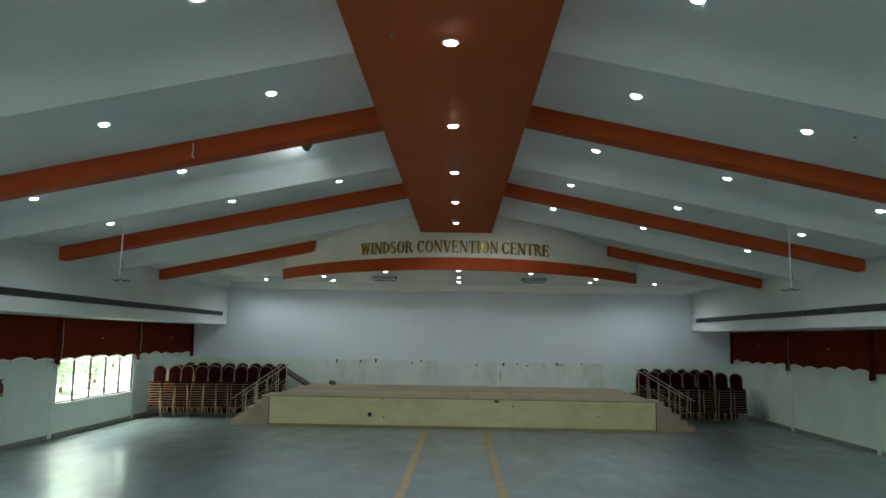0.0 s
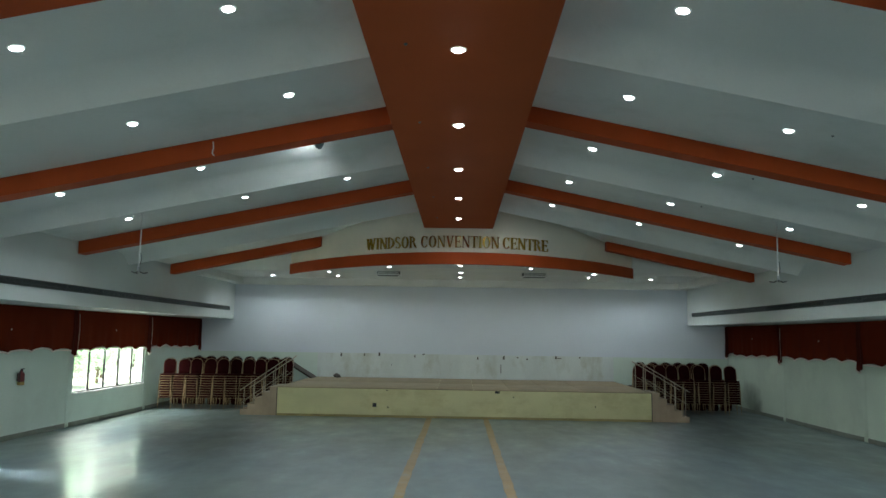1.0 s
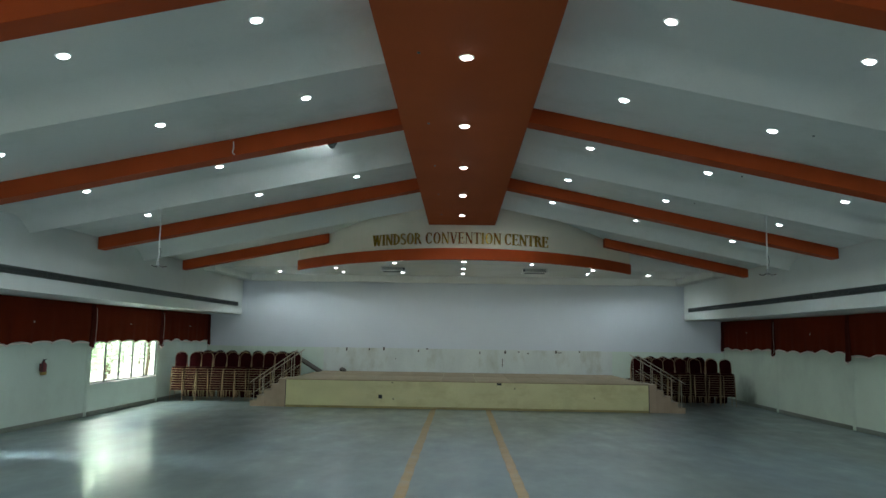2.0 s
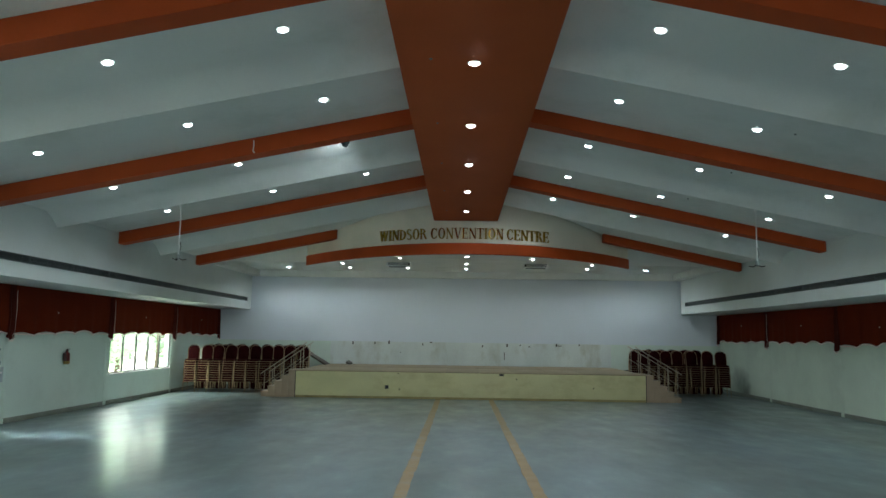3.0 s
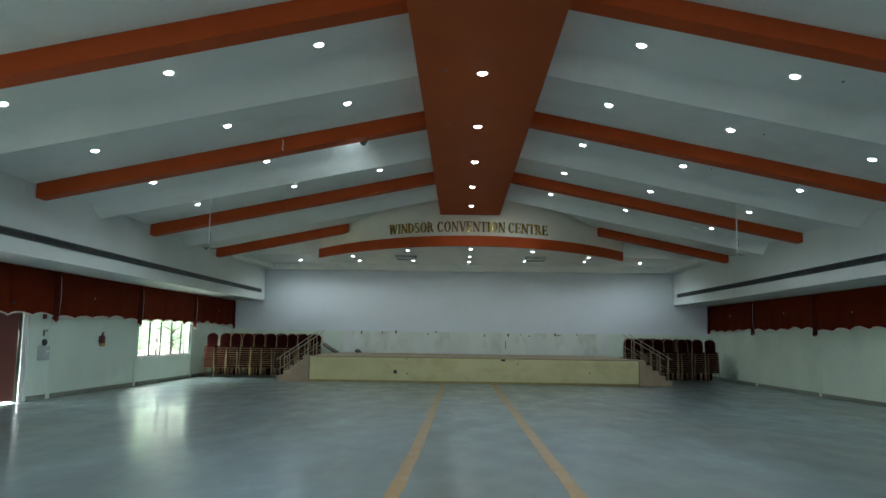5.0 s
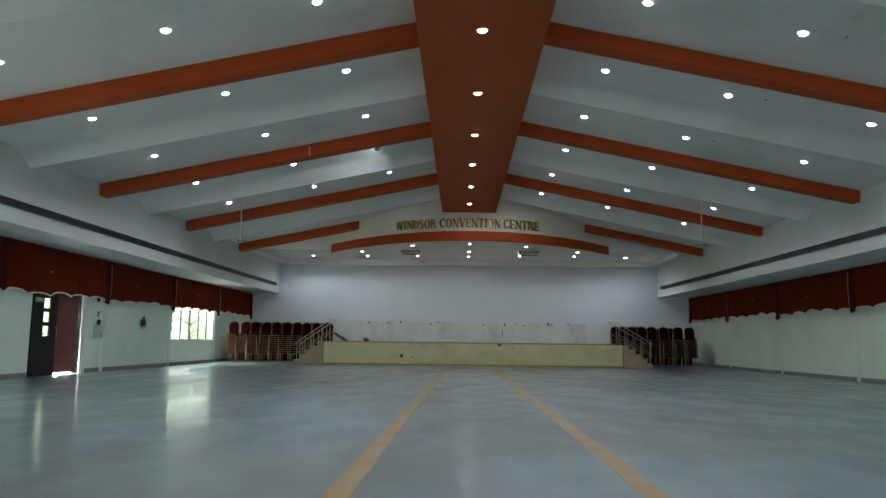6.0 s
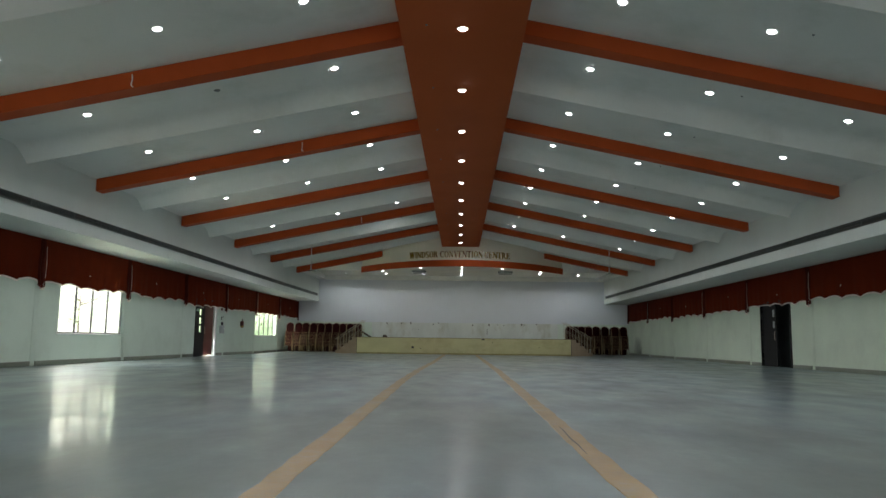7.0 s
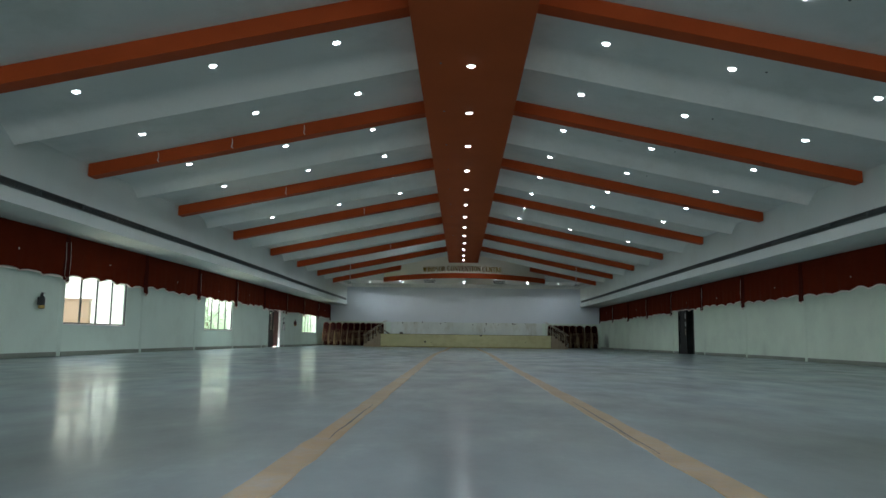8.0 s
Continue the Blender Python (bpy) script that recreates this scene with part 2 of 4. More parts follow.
M_CREAM = paint("cream_stage_paint", (0.65, 0.61, 0.34), 0.55, 0.09, 0.8, 30, 0.08, dirt=(0.42, 0.36, 0.15), dirt_amount=0.55, dirt_scale=1.1, stretch=(1, 1, 1.6))
M_KICK = paint("dirty_ochre_stage_foot", (0.34, 0.28, 0.12), 0.6, 0.2, 1.5, 30, 0.1, dirt=(0.14, 0.12, 0.06), dirt_amount=0.7, dirt_scale=1.6)
M_PLY = paint("worn_tan_stage_board", (0.31, 0.245, 0.15), 0.7, 0.16, 2.0, 45, 0.1, dirt=(0.2, 0.16, 0.1), dirt_amount=0.5, dirt_scale=1.1, per_piece=0.1)
M_STAIR = paint("tan_stone_stair", (0.36, 0.27, 0.19), 0.55, 0.14, 3.0, 60, 0.06)
M_SKIRT = paint("grey_stone_skirting", (0.21, 0.23, 0.19), 0.4, 0.18, 2.0, 40, 0.05, dirt=(0.14, 0.13, 0.1), dirt_amount=0.4)
M_CURTAIN = paint("rust_red_curtain_cloth", (0.135, 0.0175, 0.005), 0.85, 0.16, 1.5, 130, 0.12, gloss=0.06)
# curtain cloth coloured darker for the shade inside the box pleats
M_PLEAT_SHADE = paint("shaded_pleat_cloth", (0.075, 0.013, 0.008), 0.85, 0.2, 3, 130, 0.1, gloss=0.1)
M_PIPING = paint("cream_curtain_piping", (0.86, 0.80, 0.70), 0.8, 0.1, 5, 90, 0.05)
M_FABRIC = paint("maroon_chair_velvet", (0.024, 0.0024, 0.003), 0.95, 0.25, 6, 150, 0.1, gloss=0.08, per_piece=0.2)
M_GOLD = paint("worn_gold_chair_tube", (0.36, 0.26, 0.15), 0.42, 0.2, 8, 80, 0.03, metal=0.5, per_piece=0.12)
M_BRASS = paint("polished_brass_letter", (0.47, 0.31, 0.05), 0.15, 0.12, 6, 80, 0.03, metal=1.0)
M_STEEL = paint("brushed_steel_tube", (0.48, 0.42, 0.34), 0.32, 0.1, 5, 90, 0.02, metal=0.9)
M_BLACK = paint("black_painted_metal", (0.018, 0.019, 0.02), 0.45, 0.2, 4, 60, 0.04)
M_SLOT = paint("grey_grille_metal", (0.13, 0.15, 0.15), 0.5, 0.15, 3, 60, 0.04)
# tone differs at random from slat to slat
M_SLAT = paint("mixed_grey_grille_slat", (0.06, 0.075, 0.075), 0.5, 0.2, 3, 60, 0.04, per_piece=0.55)
# this dark tone also holds the shade on the left door's closed leaf
M_DOOR = paint("dark_brown_door_veneer", (0.010, 0.009, 0.010), 0.5, 0.25, 3, 60, 0.05, gloss=0.2, stretch=(1, 1, 0.15))
M_DOOR2 = paint("maroon_door_veneer", (0.10, 0.022, 0.016), 0.4, 0.2, 3, 60, 0.05, stretch=(1, 1, 0.15))
M_JAMB = paint("white_door_frame", (0.70, 0.72, 0.70), 0.5, 0.06, 3, 40, 0.03)
M_LINE = paint("worn_ochre_floor_paint", (0.38, 0.222, 0.062), 0.4, 0.3, 2.2, 18, 0.05, dirt=(0.22, 0.235, 0.23), dirt_amount=0.65, dirt_scale=2.2)
line_shader = M_LINE.node_tree.nodes["Principled BSDF"]
line_shader.inputs["Coat Weight"].default_value, line_shader.inputs["Coat Roughness"].default_value = 0.6, 0.17
M_TRIM = paint("white_enamel", (0.78, 0.79, 0.78), 0.4, 0.04, 6, 60, 0.02)
M_PLASTIC = paint("grey_plastic", (0.42, 0.46, 0.46), 0.5, 0.08, 4, 60, 0.03)
M_RED = paint("red_enamel", (0.13, 0.011, 0.009), 0.35, 0.12, 6, 60, 0.03)
M_YELLOW = paint("yellow_paper_label", (0.42, 0.30, 0.08), 0.6, 0.1, 8, 60, 0.02)
M_EXIT = paint("green_sign_face", (0.10, 0.34, 0.17), 0.5, 0.05, 4, 40, 0.02)
# for dark wood, and for chair frames darkened as if in shade
M_DARK = paint("dark_wood_and_shaded_frame", (0.05, 0.038, 0.028), 0.6, 0.2, 3, 50, 0.06)
M_CLOTH = paint("dusty_grey_cloth", (0.10, 0.09, 0.08), 0.9, 0.25, 9, 90, 0.2)
M_GROUND = paint("pale_concrete_yard", (0.60, 0.56, 0.46), 0.9, 0.2, 0.4, 6, 0.3)
M_TANWALL = paint("tan_rendered_wall", (0.30, 0.205, 0.15), 0.85, 0.12, 0.8, 20, 0.1)
M_BARK = paint("grey_brown_bark", (0.16, 0.12, 0.08), 0.9, 0.25, 3, 30, 0.3)
M_LEAF = paint("green_leaf", (0.14, 0.205, 0.12), 0.5, 0.45, 0.9, 8, 0.0)
lt = M_LEAF.node_tree
thin = lt.nodes.new("ShaderNodeBsdfTranslucent")
thin.inputs["Color"].default_value = (0.33, 0.41, 0.31, 1)
both = lt.nodes.new("ShaderNodeAddShader")
lt.links.new(lt.nodes["Principled BSDF"].outputs[0], both.inputs[0])
lt.links.new(thin.outputs[0], both.inputs[1])
lt.links.new(both.outputs[0], lt.nodes["Material Output"].inputs["Surface"])
M_GLASS = glass_material()
# opaque pane; the brightness seen in the glass is put into its pale colour
M_PALE_PANE = paint("pale_opaque_pane", (0.55, 0.6, 0.6), 0.45, 0.05, 4, 60, 0.02)
M_OFF = paint("unlit_lens", (0.12, 0.13, 0.13), 0.3, 0.1, 6, 60, 0.02)
M_LENS = lamp_material("downlight_lens", (0.86, 0.94, 1.0), LAMP)
M_DIM = lamp_material("failing_downlight_lens", (0.86, 0.94, 1.0), 5.0)


# ---------------------------------------------------------------- mesh helpers
def raised(bm):
    """Shifts a mesh up by lift()."""
    for v in bm.verts:
        v.co.z += lift(v.co.y)
    return bm


def link_mesh(name, bm, material, crease=35):
    """Links a bmesh as one object; edges flatter than crease degrees shade smoothly."""
    bmesh.ops.recalc_face_normals(bm, faces=bm.faces)
    if crease:
        for f in bm.faces:
            f.smooth = True
        for e in bm.edges:
            e.smooth = len(e.link_faces) == 2 and e.calc_face_angle(0) < radians(crease)
    me = bpy.data.meshes.new(name)
    bm.to_mesh(me)
    bm.free()
    me.materials.append(material)
    return new(name, me)


def part(name, bm, material, parent, label="", crease=35):
    ob = link_mesh(name, bm, material, crease)
    ob.parent = parent
    if label:
        tagged(ob, label)
    return ob


def twin(name, source, parent, m=None):
    """Another part on the mesh of source."""
    ob = new(name, source.data)
    ob.parent = parent
    ob.matrix_basis = m if m is not None else source.matrix_basis
    return ob


def thing(name, label, category, group="", m=None):
    ob = new(name)
    ob.empty_display_size = 0.1
    if m is not None:
        ob.matrix_basis = m
    return tagged(ob, label, category, group)


def structure(name, bm, material, label, crease=35):
    return tagged(link_mesh(name, bm, material, crease), label, kind="structure")


def add_box(bm, x0, x1, y0, y1, z0, z1, bevel=0.0):
    got = bmesh.ops.create_cube(bm, size=1.0)
    vs = got["verts"]
    for v in vs:
        v.co = ((x0 + x1) / 2 + v.co.x * (x1 - x0), (y0 + y1) / 2 + v.co.y * (y1 - y0), (z0 + z1) / 2 + v.co.z * (z1 - z0))
    if bevel:
        es = {e for v in vs for e in v.link_edges}
        bmesh.ops.bevel(bm, geom=list(es), offset=bevel, segments=2, profile=0.6, affect="EDGES")
    return vs


def box(x0, x1, y0, y1, z0, z1, bevel=0.0):
    bm = bmesh.new()
    add_box(bm, x0, x1, y0, y1, z0, z1, bevel)
    return bm


def add_prism(bm, outline, axis, a, b):
    """A flat outline swept along an axis ('x', 'y' or 'z') from a to b."""
    def at(p, d):
        return {"x": (d, p[0], p[1]), "y": (p[0], d, p[1]), "z": (p[0], p[1], d)}[axis]
    lo = [bm.verts.new(at(p, a)) for p in outline]
    hi = [bm.verts.new(at(p, b)) for p in outline]
    k = len(outline)
    bm.faces.new(lo)
    bm.faces.new(hi[::-1])
    for i in range(k):
        bm.faces.new((lo[i], lo[(i + 1) % k], hi[(i + 1) % k], hi[i]))


def prism(outline, axis, a, b):
    bm = bmesh.new()
    add_prism(bm, outline, axis, a, b)
    return bm


def add_tube(bm, points, radius, sides=8, closed=False):
    """A round tube along points."""
    pts = [Vector(p) for p in points]
    rings = []
    count = len(pts)
    side = None
    for i, p in enumerate(pts):
        a = pts[i - 1] if (i or closed) else p
        b = pts[(i + 1) % count] if (i < count - 1 or closed) else p
        way = (b - a).normalized()
        if side is None:
            side = way.orthogonal().normalized()
        side = (side - way * side.dot(way)).normalized()
        up = way.cross(side)
        r = radius[i] if isinstance(radius, (list, tuple)) else radius
        rings.append([bm.verts.new(p + r * (math.cos(2 * math.pi * j / sides) * side + math.sin(2 * math.pi * j / sides) * up)) for j in range(sides)])
    for i in range(count if closed else count - 1):
        a, b = rings[i], rings[(i + 1) % count]
        for j in range(sides):
            bm.faces.new((a[j], a[(j + 1) % sides], b[(j + 1) % sides], b[j]))
    if not closed:
        bm.faces.new(rings[0][::-1])
        bm.faces.new(rings[-1])


def tube(points, radius, sides=8, closed=False):
    bm = bmesh.new()
    add_tube(bm, points, radius, sides, closed)
    return bm


def add_lathe(bm, profile, sides=16):
    """A turned shape round z from (radius, height) pairs."""
    rings = []
    for r, z in profile:
        rings.append([bm.verts.new((r * math.cos(2 * math.pi * j / sides), r * math.sin(2 * math.pi * j / sides), z)) for j in range(sides)])
    for a, b in zip(rings, rings[1:]):
        for j in range(sides):
            bm.faces.new((a[j], a[(j + 1) % sides], b[(j + 1) % sides], b[j]))
    bm.faces.new(rings[0][::-1])
    bm.faces.new(rings[-1])


def lathe(profile, sides=16):
    bm = bmesh.new()
    add_lathe(bm, profile, sides)
    return bm


def wall_with_openings(x_in, x_out, y0, y1, z0, z1, openings):
    """An upright wall along y, with openings (ya, yb, za, zb) that go right through it."""
    ys = sorted({y0, y1, *(o[0] for o in openings), *(o[1] for o in openings)})
    zs = sorted({z0, z1, *(o[2] for o in openings), *(o[3] for o in openings)})
    solid = [[not any(o[0] < (ya + yb) / 2 < o[1] and o[2] < (za + zb) / 2 < o[3] for o in openings)
              for za, zb in zip(zs, zs[1:])] for ya, yb in zip(ys, ys[1:])]
    bm = bmesh.new()
    grid = {}

    def v(x, i, j):
        if (x, i, j) not in grid:
            grid[x, i, j] = bm.verts.new((x, ys[i], zs[j]))
        return grid[x, i, j]

    def filled(i, j):
        return 0 <= i < len(ys) - 1 and 0 <= j < len(zs) - 1 and solid[i][j]
    for i in range(len(ys) - 1):
        for j in range(len(zs) - 1):
            if not solid[i][j]:
                continue
            for x in (x_in, x_out):
                bm.faces.new((v(x, i, j), v(x, i + 1, j), v(x, i + 1, j + 1), v(x, i, j + 1)))
            for (a, b), (c, d), (e, f) in (((i - 1, j), (i, j), (i, j + 1)), ((i + 1, j), (i + 1, j), (i + 1, j + 1)),
                                           ((i, j - 1), (i, j), (i + 1, j)), ((i, j + 1), (i, j + 1), (i + 1, j + 1))):
                if not filled(a, b):
                    bm.faces.new((v(x_in, c, d), v(x_in, e, f), v(x_out, e, f), v(x_out, c, d)))
    return bm


# ---------------------------------------------------------------- floor, walls
bm = bmesh.new()
add_prism(bm, [(Y0 - 0.2, -0.2), (Y1 + 0.2, -0.2), (Y1 + 0.2, 0.0), (22.0, 0.0), (0.0, 0.1), (Y0 - 0.2, 0.1)], "x", WL - 0.23, WR + 0.23)
structure("floor", bm, M_FLOOR, "worn polished grey cement floor with stains and a soft shine")

WINDOWS = [(20.3, 25.1, 0.94, 2.45, 5), (0.88, 4.66, 0.94, 2.45, 4), (-10.25, -6.5, 0.98, 2.45, 4)]
DOOR_L = (11.35, 13.72, 0.045, 2.42)
DOOR_R = (6.42, 8.82, 0.06, 2.35)
structure("wall_left", wall_with_openings(WL, WL - 0.23, Y0, Y1, -0.05, 5.2, [w[:4] for w in WINDOWS] + [DOOR_L]), M_GREEN, "pale green painted plaster side wall with windows")
structure("wall_right", wall_with_openings(WR, WR + 0.23, Y0, Y1, -0.05, 5.2, [DOOR_R]), M_GREENR, "pale green painted plaster side wall, stained low down")
structure("wall_back", box(WL - 0.23, WR + 0.23, Y1, Y1 + 0.23, 0, 7.2), M_BACK, "cool white painted wall behind the stage")
bm = bmesh.new()
for b in ((WL - 0.23, -8.0, 0, 7.2), (8.0, WR + 0.23, 0, 7.2), (-8.0, 8.0, 3.1, 7.2)):
    add_box(bm, b[0], b[1], Y0 - 0.23, Y0, b[2], b[3])
structure("wall_rear", bm, M_BULK, "plain white wall out of view, with an assumed wide entrance opening")
# lower band of the wall behind the stage: patched plaster above the stage, green beside it
structure("wall_band", box(-5.98, 6.45, Y1 - 0.012, Y1, SH, 1.96), M_DADO, "patched stained plaster band along the stage wall")
structure("wall_band", box(WL, -5.98, Y1 - 0.008, Y1, 0, 1.96), M_GREEN, "pale green lower band of the stage wall")
structure("wall_band", box(6.45, WR, Y1 - 0.008, Y1, 0, 1.96), M_GREEN, "pale green lower band of the stage wall")
# a corridor stub behind the right-hand door, unlit
bm = bmesh.new()
for b in ((WR + 0.23, WR + 2.2, 5.9, 6.1, -0.2, 2.6), (WR + 0.23, WR + 2.2, 9.2, 9.4, -0.2, 2.6), (WR + 2.0, WR + 2.2, 6.1, 9.2, -0.2, 2.6),
          (WR + 0.23, WR + 2.0, 6.1, 9.2, 2.5, 2.6), (WR + 0.23, WR + 2.0, 6.1, 9.2, -0.2, 0.0)):
    add_box(bm, *b)
structure("wall_corridor", bm, M_SLOT, "unlit side corridor behind the double door")

# ---------------------------------------------------------------- bulkheads with grilles
def sheared(outline, y0, y1):
    """A length of grille slat shifted up along lift()."""
    bm = bmesh.new()
    rows = [[bm.verts.new((x, y, z - 0.035 + 0.75 * lift(y))) for x, z in outline] for y in (y0, y1)]
    for i in range(len(outline)):
        bm.faces.new((rows[0][i], rows[0][(i + 1) % len(outline)], rows[1][(i + 1) % len(outline)], rows[1][i]))
    bm.faces.new(rows[0])
    bm.faces.new(rows[1][::-1])
    return bm


for name, x_in, x_wall in (("bulkhead_left", BL, WL), ("bulkhead_right", BR, WR)):
    s = 1 if x_in > 0 else -1
    bm = bmesh.new()
    add_prism(bm, [(x_in, SOFFIT), (x_wall, SOFFIT), (x_wall, SOFFIT + 0.12), (x_in + s * 0.12, SOFFIT + 0.12), (x_in + s * 0.12, 5.3), (x_in, 5.3)], "y", Y0, Y1)
    for cut in (0.0, 22.0):
        bmesh.ops.bisect_plane(bm, geom=bm.verts[:] + bm.edges[:] + bm.faces[:], plane_co=(0, cut, 0), plane_no=(0, 1, 0))
    raised(bm)
    structure(name, bm, M_BULK, "white plastered bulkhead over the side aisle")
    grille = tagged(thing("linear_grille", "long dark grey slotted air grille set in the white bulkhead", "grille", "air grilles"))
    ends = [Y0 + 0.5, 0.0, 22.0, 29.7]

    def strip(outline):
        """A profile that runs the grille's length, shifted up along lift()."""
        bm = bmesh.new()
        rows = [[bm.verts.new((x, y, z - 0.035 + 0.75 * lift(y))) for x, z in outline] for y in ends]
        for a, b in zip(rows, rows[1:]):
            for i in range(len(outline)):
                bm.faces.new((a[i], a[(i + 1) % len(outline)], b[(i + 1) % len(outline)], b[i]))
        bm.faces.new(rows[0])
        bm.faces.new(rows[-1][::-1])
        return bm
    part("backing", strip([(x_in - s * 0.004, 3.705), (x_in - s * 0.008, 3.705), (x_in - s * 0.008, 3.85), (x_in - s * 0.004, 3.85)]), M_BLACK, grille)
    for z in (3.693, 3.848):
        part("frame", strip([(x_in - s * 0.001, z), (x_in - s * 0.034, z), (x_in - s * 0.034, z + 0.014), (x_in - s * 0.001, z + 0.014)]), M_SLOT, grille)
    y = 29.7
    while y > -30:
        dz = 0.75 * lift(y) - 0.035
        part("joint", box(*sorted((x_in - s * 0.006, x_in - s * 0.037)), y - 0.02, y, 3.693 + dz, 3.862 + dz), M_SLOT, grille)
        for z in (3.708, 3.744, 3.78, 3.816):
            outline = [(x_in - s * 0.008, z), (x_in - s * 0.03, z + 0.004), (x_in - s * 0.03, z + 0.016), (x_in - s * 0.008, z + 0.024)]
            part("slat", sheared(outline, y - 1.83, y - 0.022), M_SLAT, grille, crease=0)
        y -= 1.83

# ---------------------------------------------------------------- ceiling: sloped bays with a rounded downstand in each
def fall(d):
    """How far the ceiling hangs down, d metres past an orange beam."""
    if 2.25 < d < 2.9:
        return 0.32 * (1 - math.cos(0.5 * math.pi * (d - 2.25) / 0.65))
    return 0.0


profile = []
k = 0
while BEAM0 - k * BAY > Y0 - BAY:
    base = BEAM0 - k * BAY
    steps = [0.0] + [2.25 + 0.6495 * i / 14 for i in range(15)] + [2.9, BAY - 0.001]
    profile += [(base + d, fall(d)) for d in steps if Y0 <= base + d <= 25.2]
    k += 1
profile = sorted(set(profile)) + [(25.2, 0.0)]
for side, xa, xb in (("ceiling_left", BL - 0.05, AX), ("ceiling_right", AX, BR + 0.05)):
    bm = bmesh.new()
    n_x = 8
    rows = [[bm.verts.new((x, y, ceil_z(x) - d)) for x in (xa + (xb - xa) * i / n_x for i in range(n_x + 1))] for y, d in profile]
    tops = [[bm.verts.new((x, y, 7.3)) for x in (xa, xb)] for y in (profile[0][0], profile[-1][0])]
    for a, b in zip(rows, rows[1:]):
        for i in range(n_x):
            bm.faces.new((a[i], a[i + 1], b[i + 1], b[i]))
    bm.faces.new((tops[0][0], tops[0][1], tops[1][1], tops[1][0]))
    structure(side, bm, M_WHITE if xa < AX else M_WHITER, "white painted sloping ceiling with rounded downstands", crease=40)
# unseen slab, added to keep sky light out of the hall
structure("roof", box(WL - 0.6, WR + 0.6, Y0 - 0.6, Y1 + 0.6, 7.32, 7.45), M_SLOT, "plain roof slab over the hall")

# ridge panel
bm = box(AX - STRIP_W, AX + STRIP_W, Y0, 20.75, STRIP_Z, RIDGE, 0.01)
structure("ceiling_ridge_panel", bm, M_STRIP, "brick red dropped panel along the ridge of the ceiling")

# orange beams
k = 0
while BEAM0 - k * BAY > Y0:
    y = BEAM0 - k * BAY
    for s in (-1, 1):
        inner = AX + s * (STRIP_W if k else (4.55 if s < 0 else 4.86))
        outer = BL + 0.02 if s < 0 else BR - 0.02
        low = 0.28 if s > 0 else 0.32
        bm = bmesh.new()
        add_prism(bm, [(inner, ceil_z(inner) + 0.06), (outer, ceil_z(outer) + 0.06), (outer, ceil_z(outer) - low), (inner, ceil_z(inner) - low)], "y", y, y + 0.38)
        bmesh.ops.bevel(bm, geom=bm.edges[:], offset=0.008, segments=1, affect="EDGES")
        beam = link_mesh("ceiling_beam", bm, M_ORANGE)
        tagged(beam, "burnt orange painted beam across the sloping ceiling", "beam", "orange ceiling beams")
        if s < 0 and -20 < y < 20:
            for x in {2: (-4.27,), 4: (-4.24,), 5: (-6.05,), 6: (-7.85, -6.0, -4.2)}.get(k, ()):
                z = ceil_z(x)
                wire = link_mesh("cable_stub", tube([(x, y - 0.012, z - 0.06), (x + 0.012, y - 0.016, z - 0.17), (x - 0.008, y - 0.015, z - 0.26), (x + 0.03, y - 0.02, z - 0.3)], 0.011, 6), M_TRIM)
                tagged(wire, "short white cable stub hanging on the orange beam", "cable", "cable stubs")
    k += 1

# ---------------------------------------------------------------- bowed front above the stage
def bow(x):
    return ARC_Y + ARC_K * x * x


def bowed_wall(z0, z1, proud, thick, x_end=6.05, top=None):
    bm = bmesh.new()
    n_s = 48
    cols = []
    for i in range(n_s + 1):
        x = -x_end + 2 * x_end * i / n_s
        zt = top(x) if top else z1
        y = bow(x)
        cols.append([bm.verts.new(p) for p in ((x, y - proud, z0), (x, y - proud, zt), (x, y + thick, zt), (x, y + thick, z0))])
    for a, b in zip(cols, cols[1:]):
        for j in range(4):
            bm.faces.new((a[j], b[j], b[(j + 1) % 4], a[(j + 1) % 4]))
    bm.faces.new(cols[0])
    bm.faces.new(cols[-1][::-1])
    return bm


structure("wall_bowed", bowed_wall(5.0, 7.0, 0.0, 0.14, top=lambda x: ceil_z(x) + 0.05), M_GABLE, "white bowed gable wall above the stage")
tagged(link_mesh("fascia", bowed_wall(4.85, 5.2, 0.05, 0.14, 6.1), M_ORANGE), "curved burnt orange fascia band under the gable wall", "fascia", kind="structure")
for s in (-1, 1):
    x0, x1 = sorted((s * 6.08, BL - 0.04 if s < 0 else BR + 0.04))
    bm = bmesh.new()
    add_prism(bm, [(x0, 4.97), (x1, 4.97), (x1, max(5.06, ceil_z(x1) + 0.03)), (x0, max(5.06, ceil_z(x0) + 0.03))], "y", 25.2, 25.32)
    structure("trim_soffit", bm, M_WHITE, "white drop at the edge of the stage ceiling")
# flat ceiling over the stage and its cornice
bm = bmesh.new()
outline = [(BL - 0.05, Y1), (BL - 0.05, 25.3), (-6.05, 25.3)] + [(x, bow(x) + 0.1) for x in (-6.0 + 0.5 * i for i in range(25))] + [(6.05, 25.3), (BR + 0.05, 25.3), (BR + 0.05, Y1)]
add_prism(bm, outline, "z", SOFF2, SOFF2 + 0.1)
structure("ceiling_stage", bm, M_WHITE, "flat white ceiling above the stage")
structure("trim_cornice", box(BL, BR, Y1 - 0.4, Y1, 4.8, SOFF2 - 0.002, 0.01), M_WHITE, "white cornice box along the stage wall")
for s, xx in ((1, BL), (-1, BR)):
    structure("trim_cornice", box(*sorted((xx, xx + s * 0.45)), 25.33, Y1 - 0.4, 4.82, SOFF2 - 0.002, 0.01), M_WHITE, "white cornice box along the bulkhead")

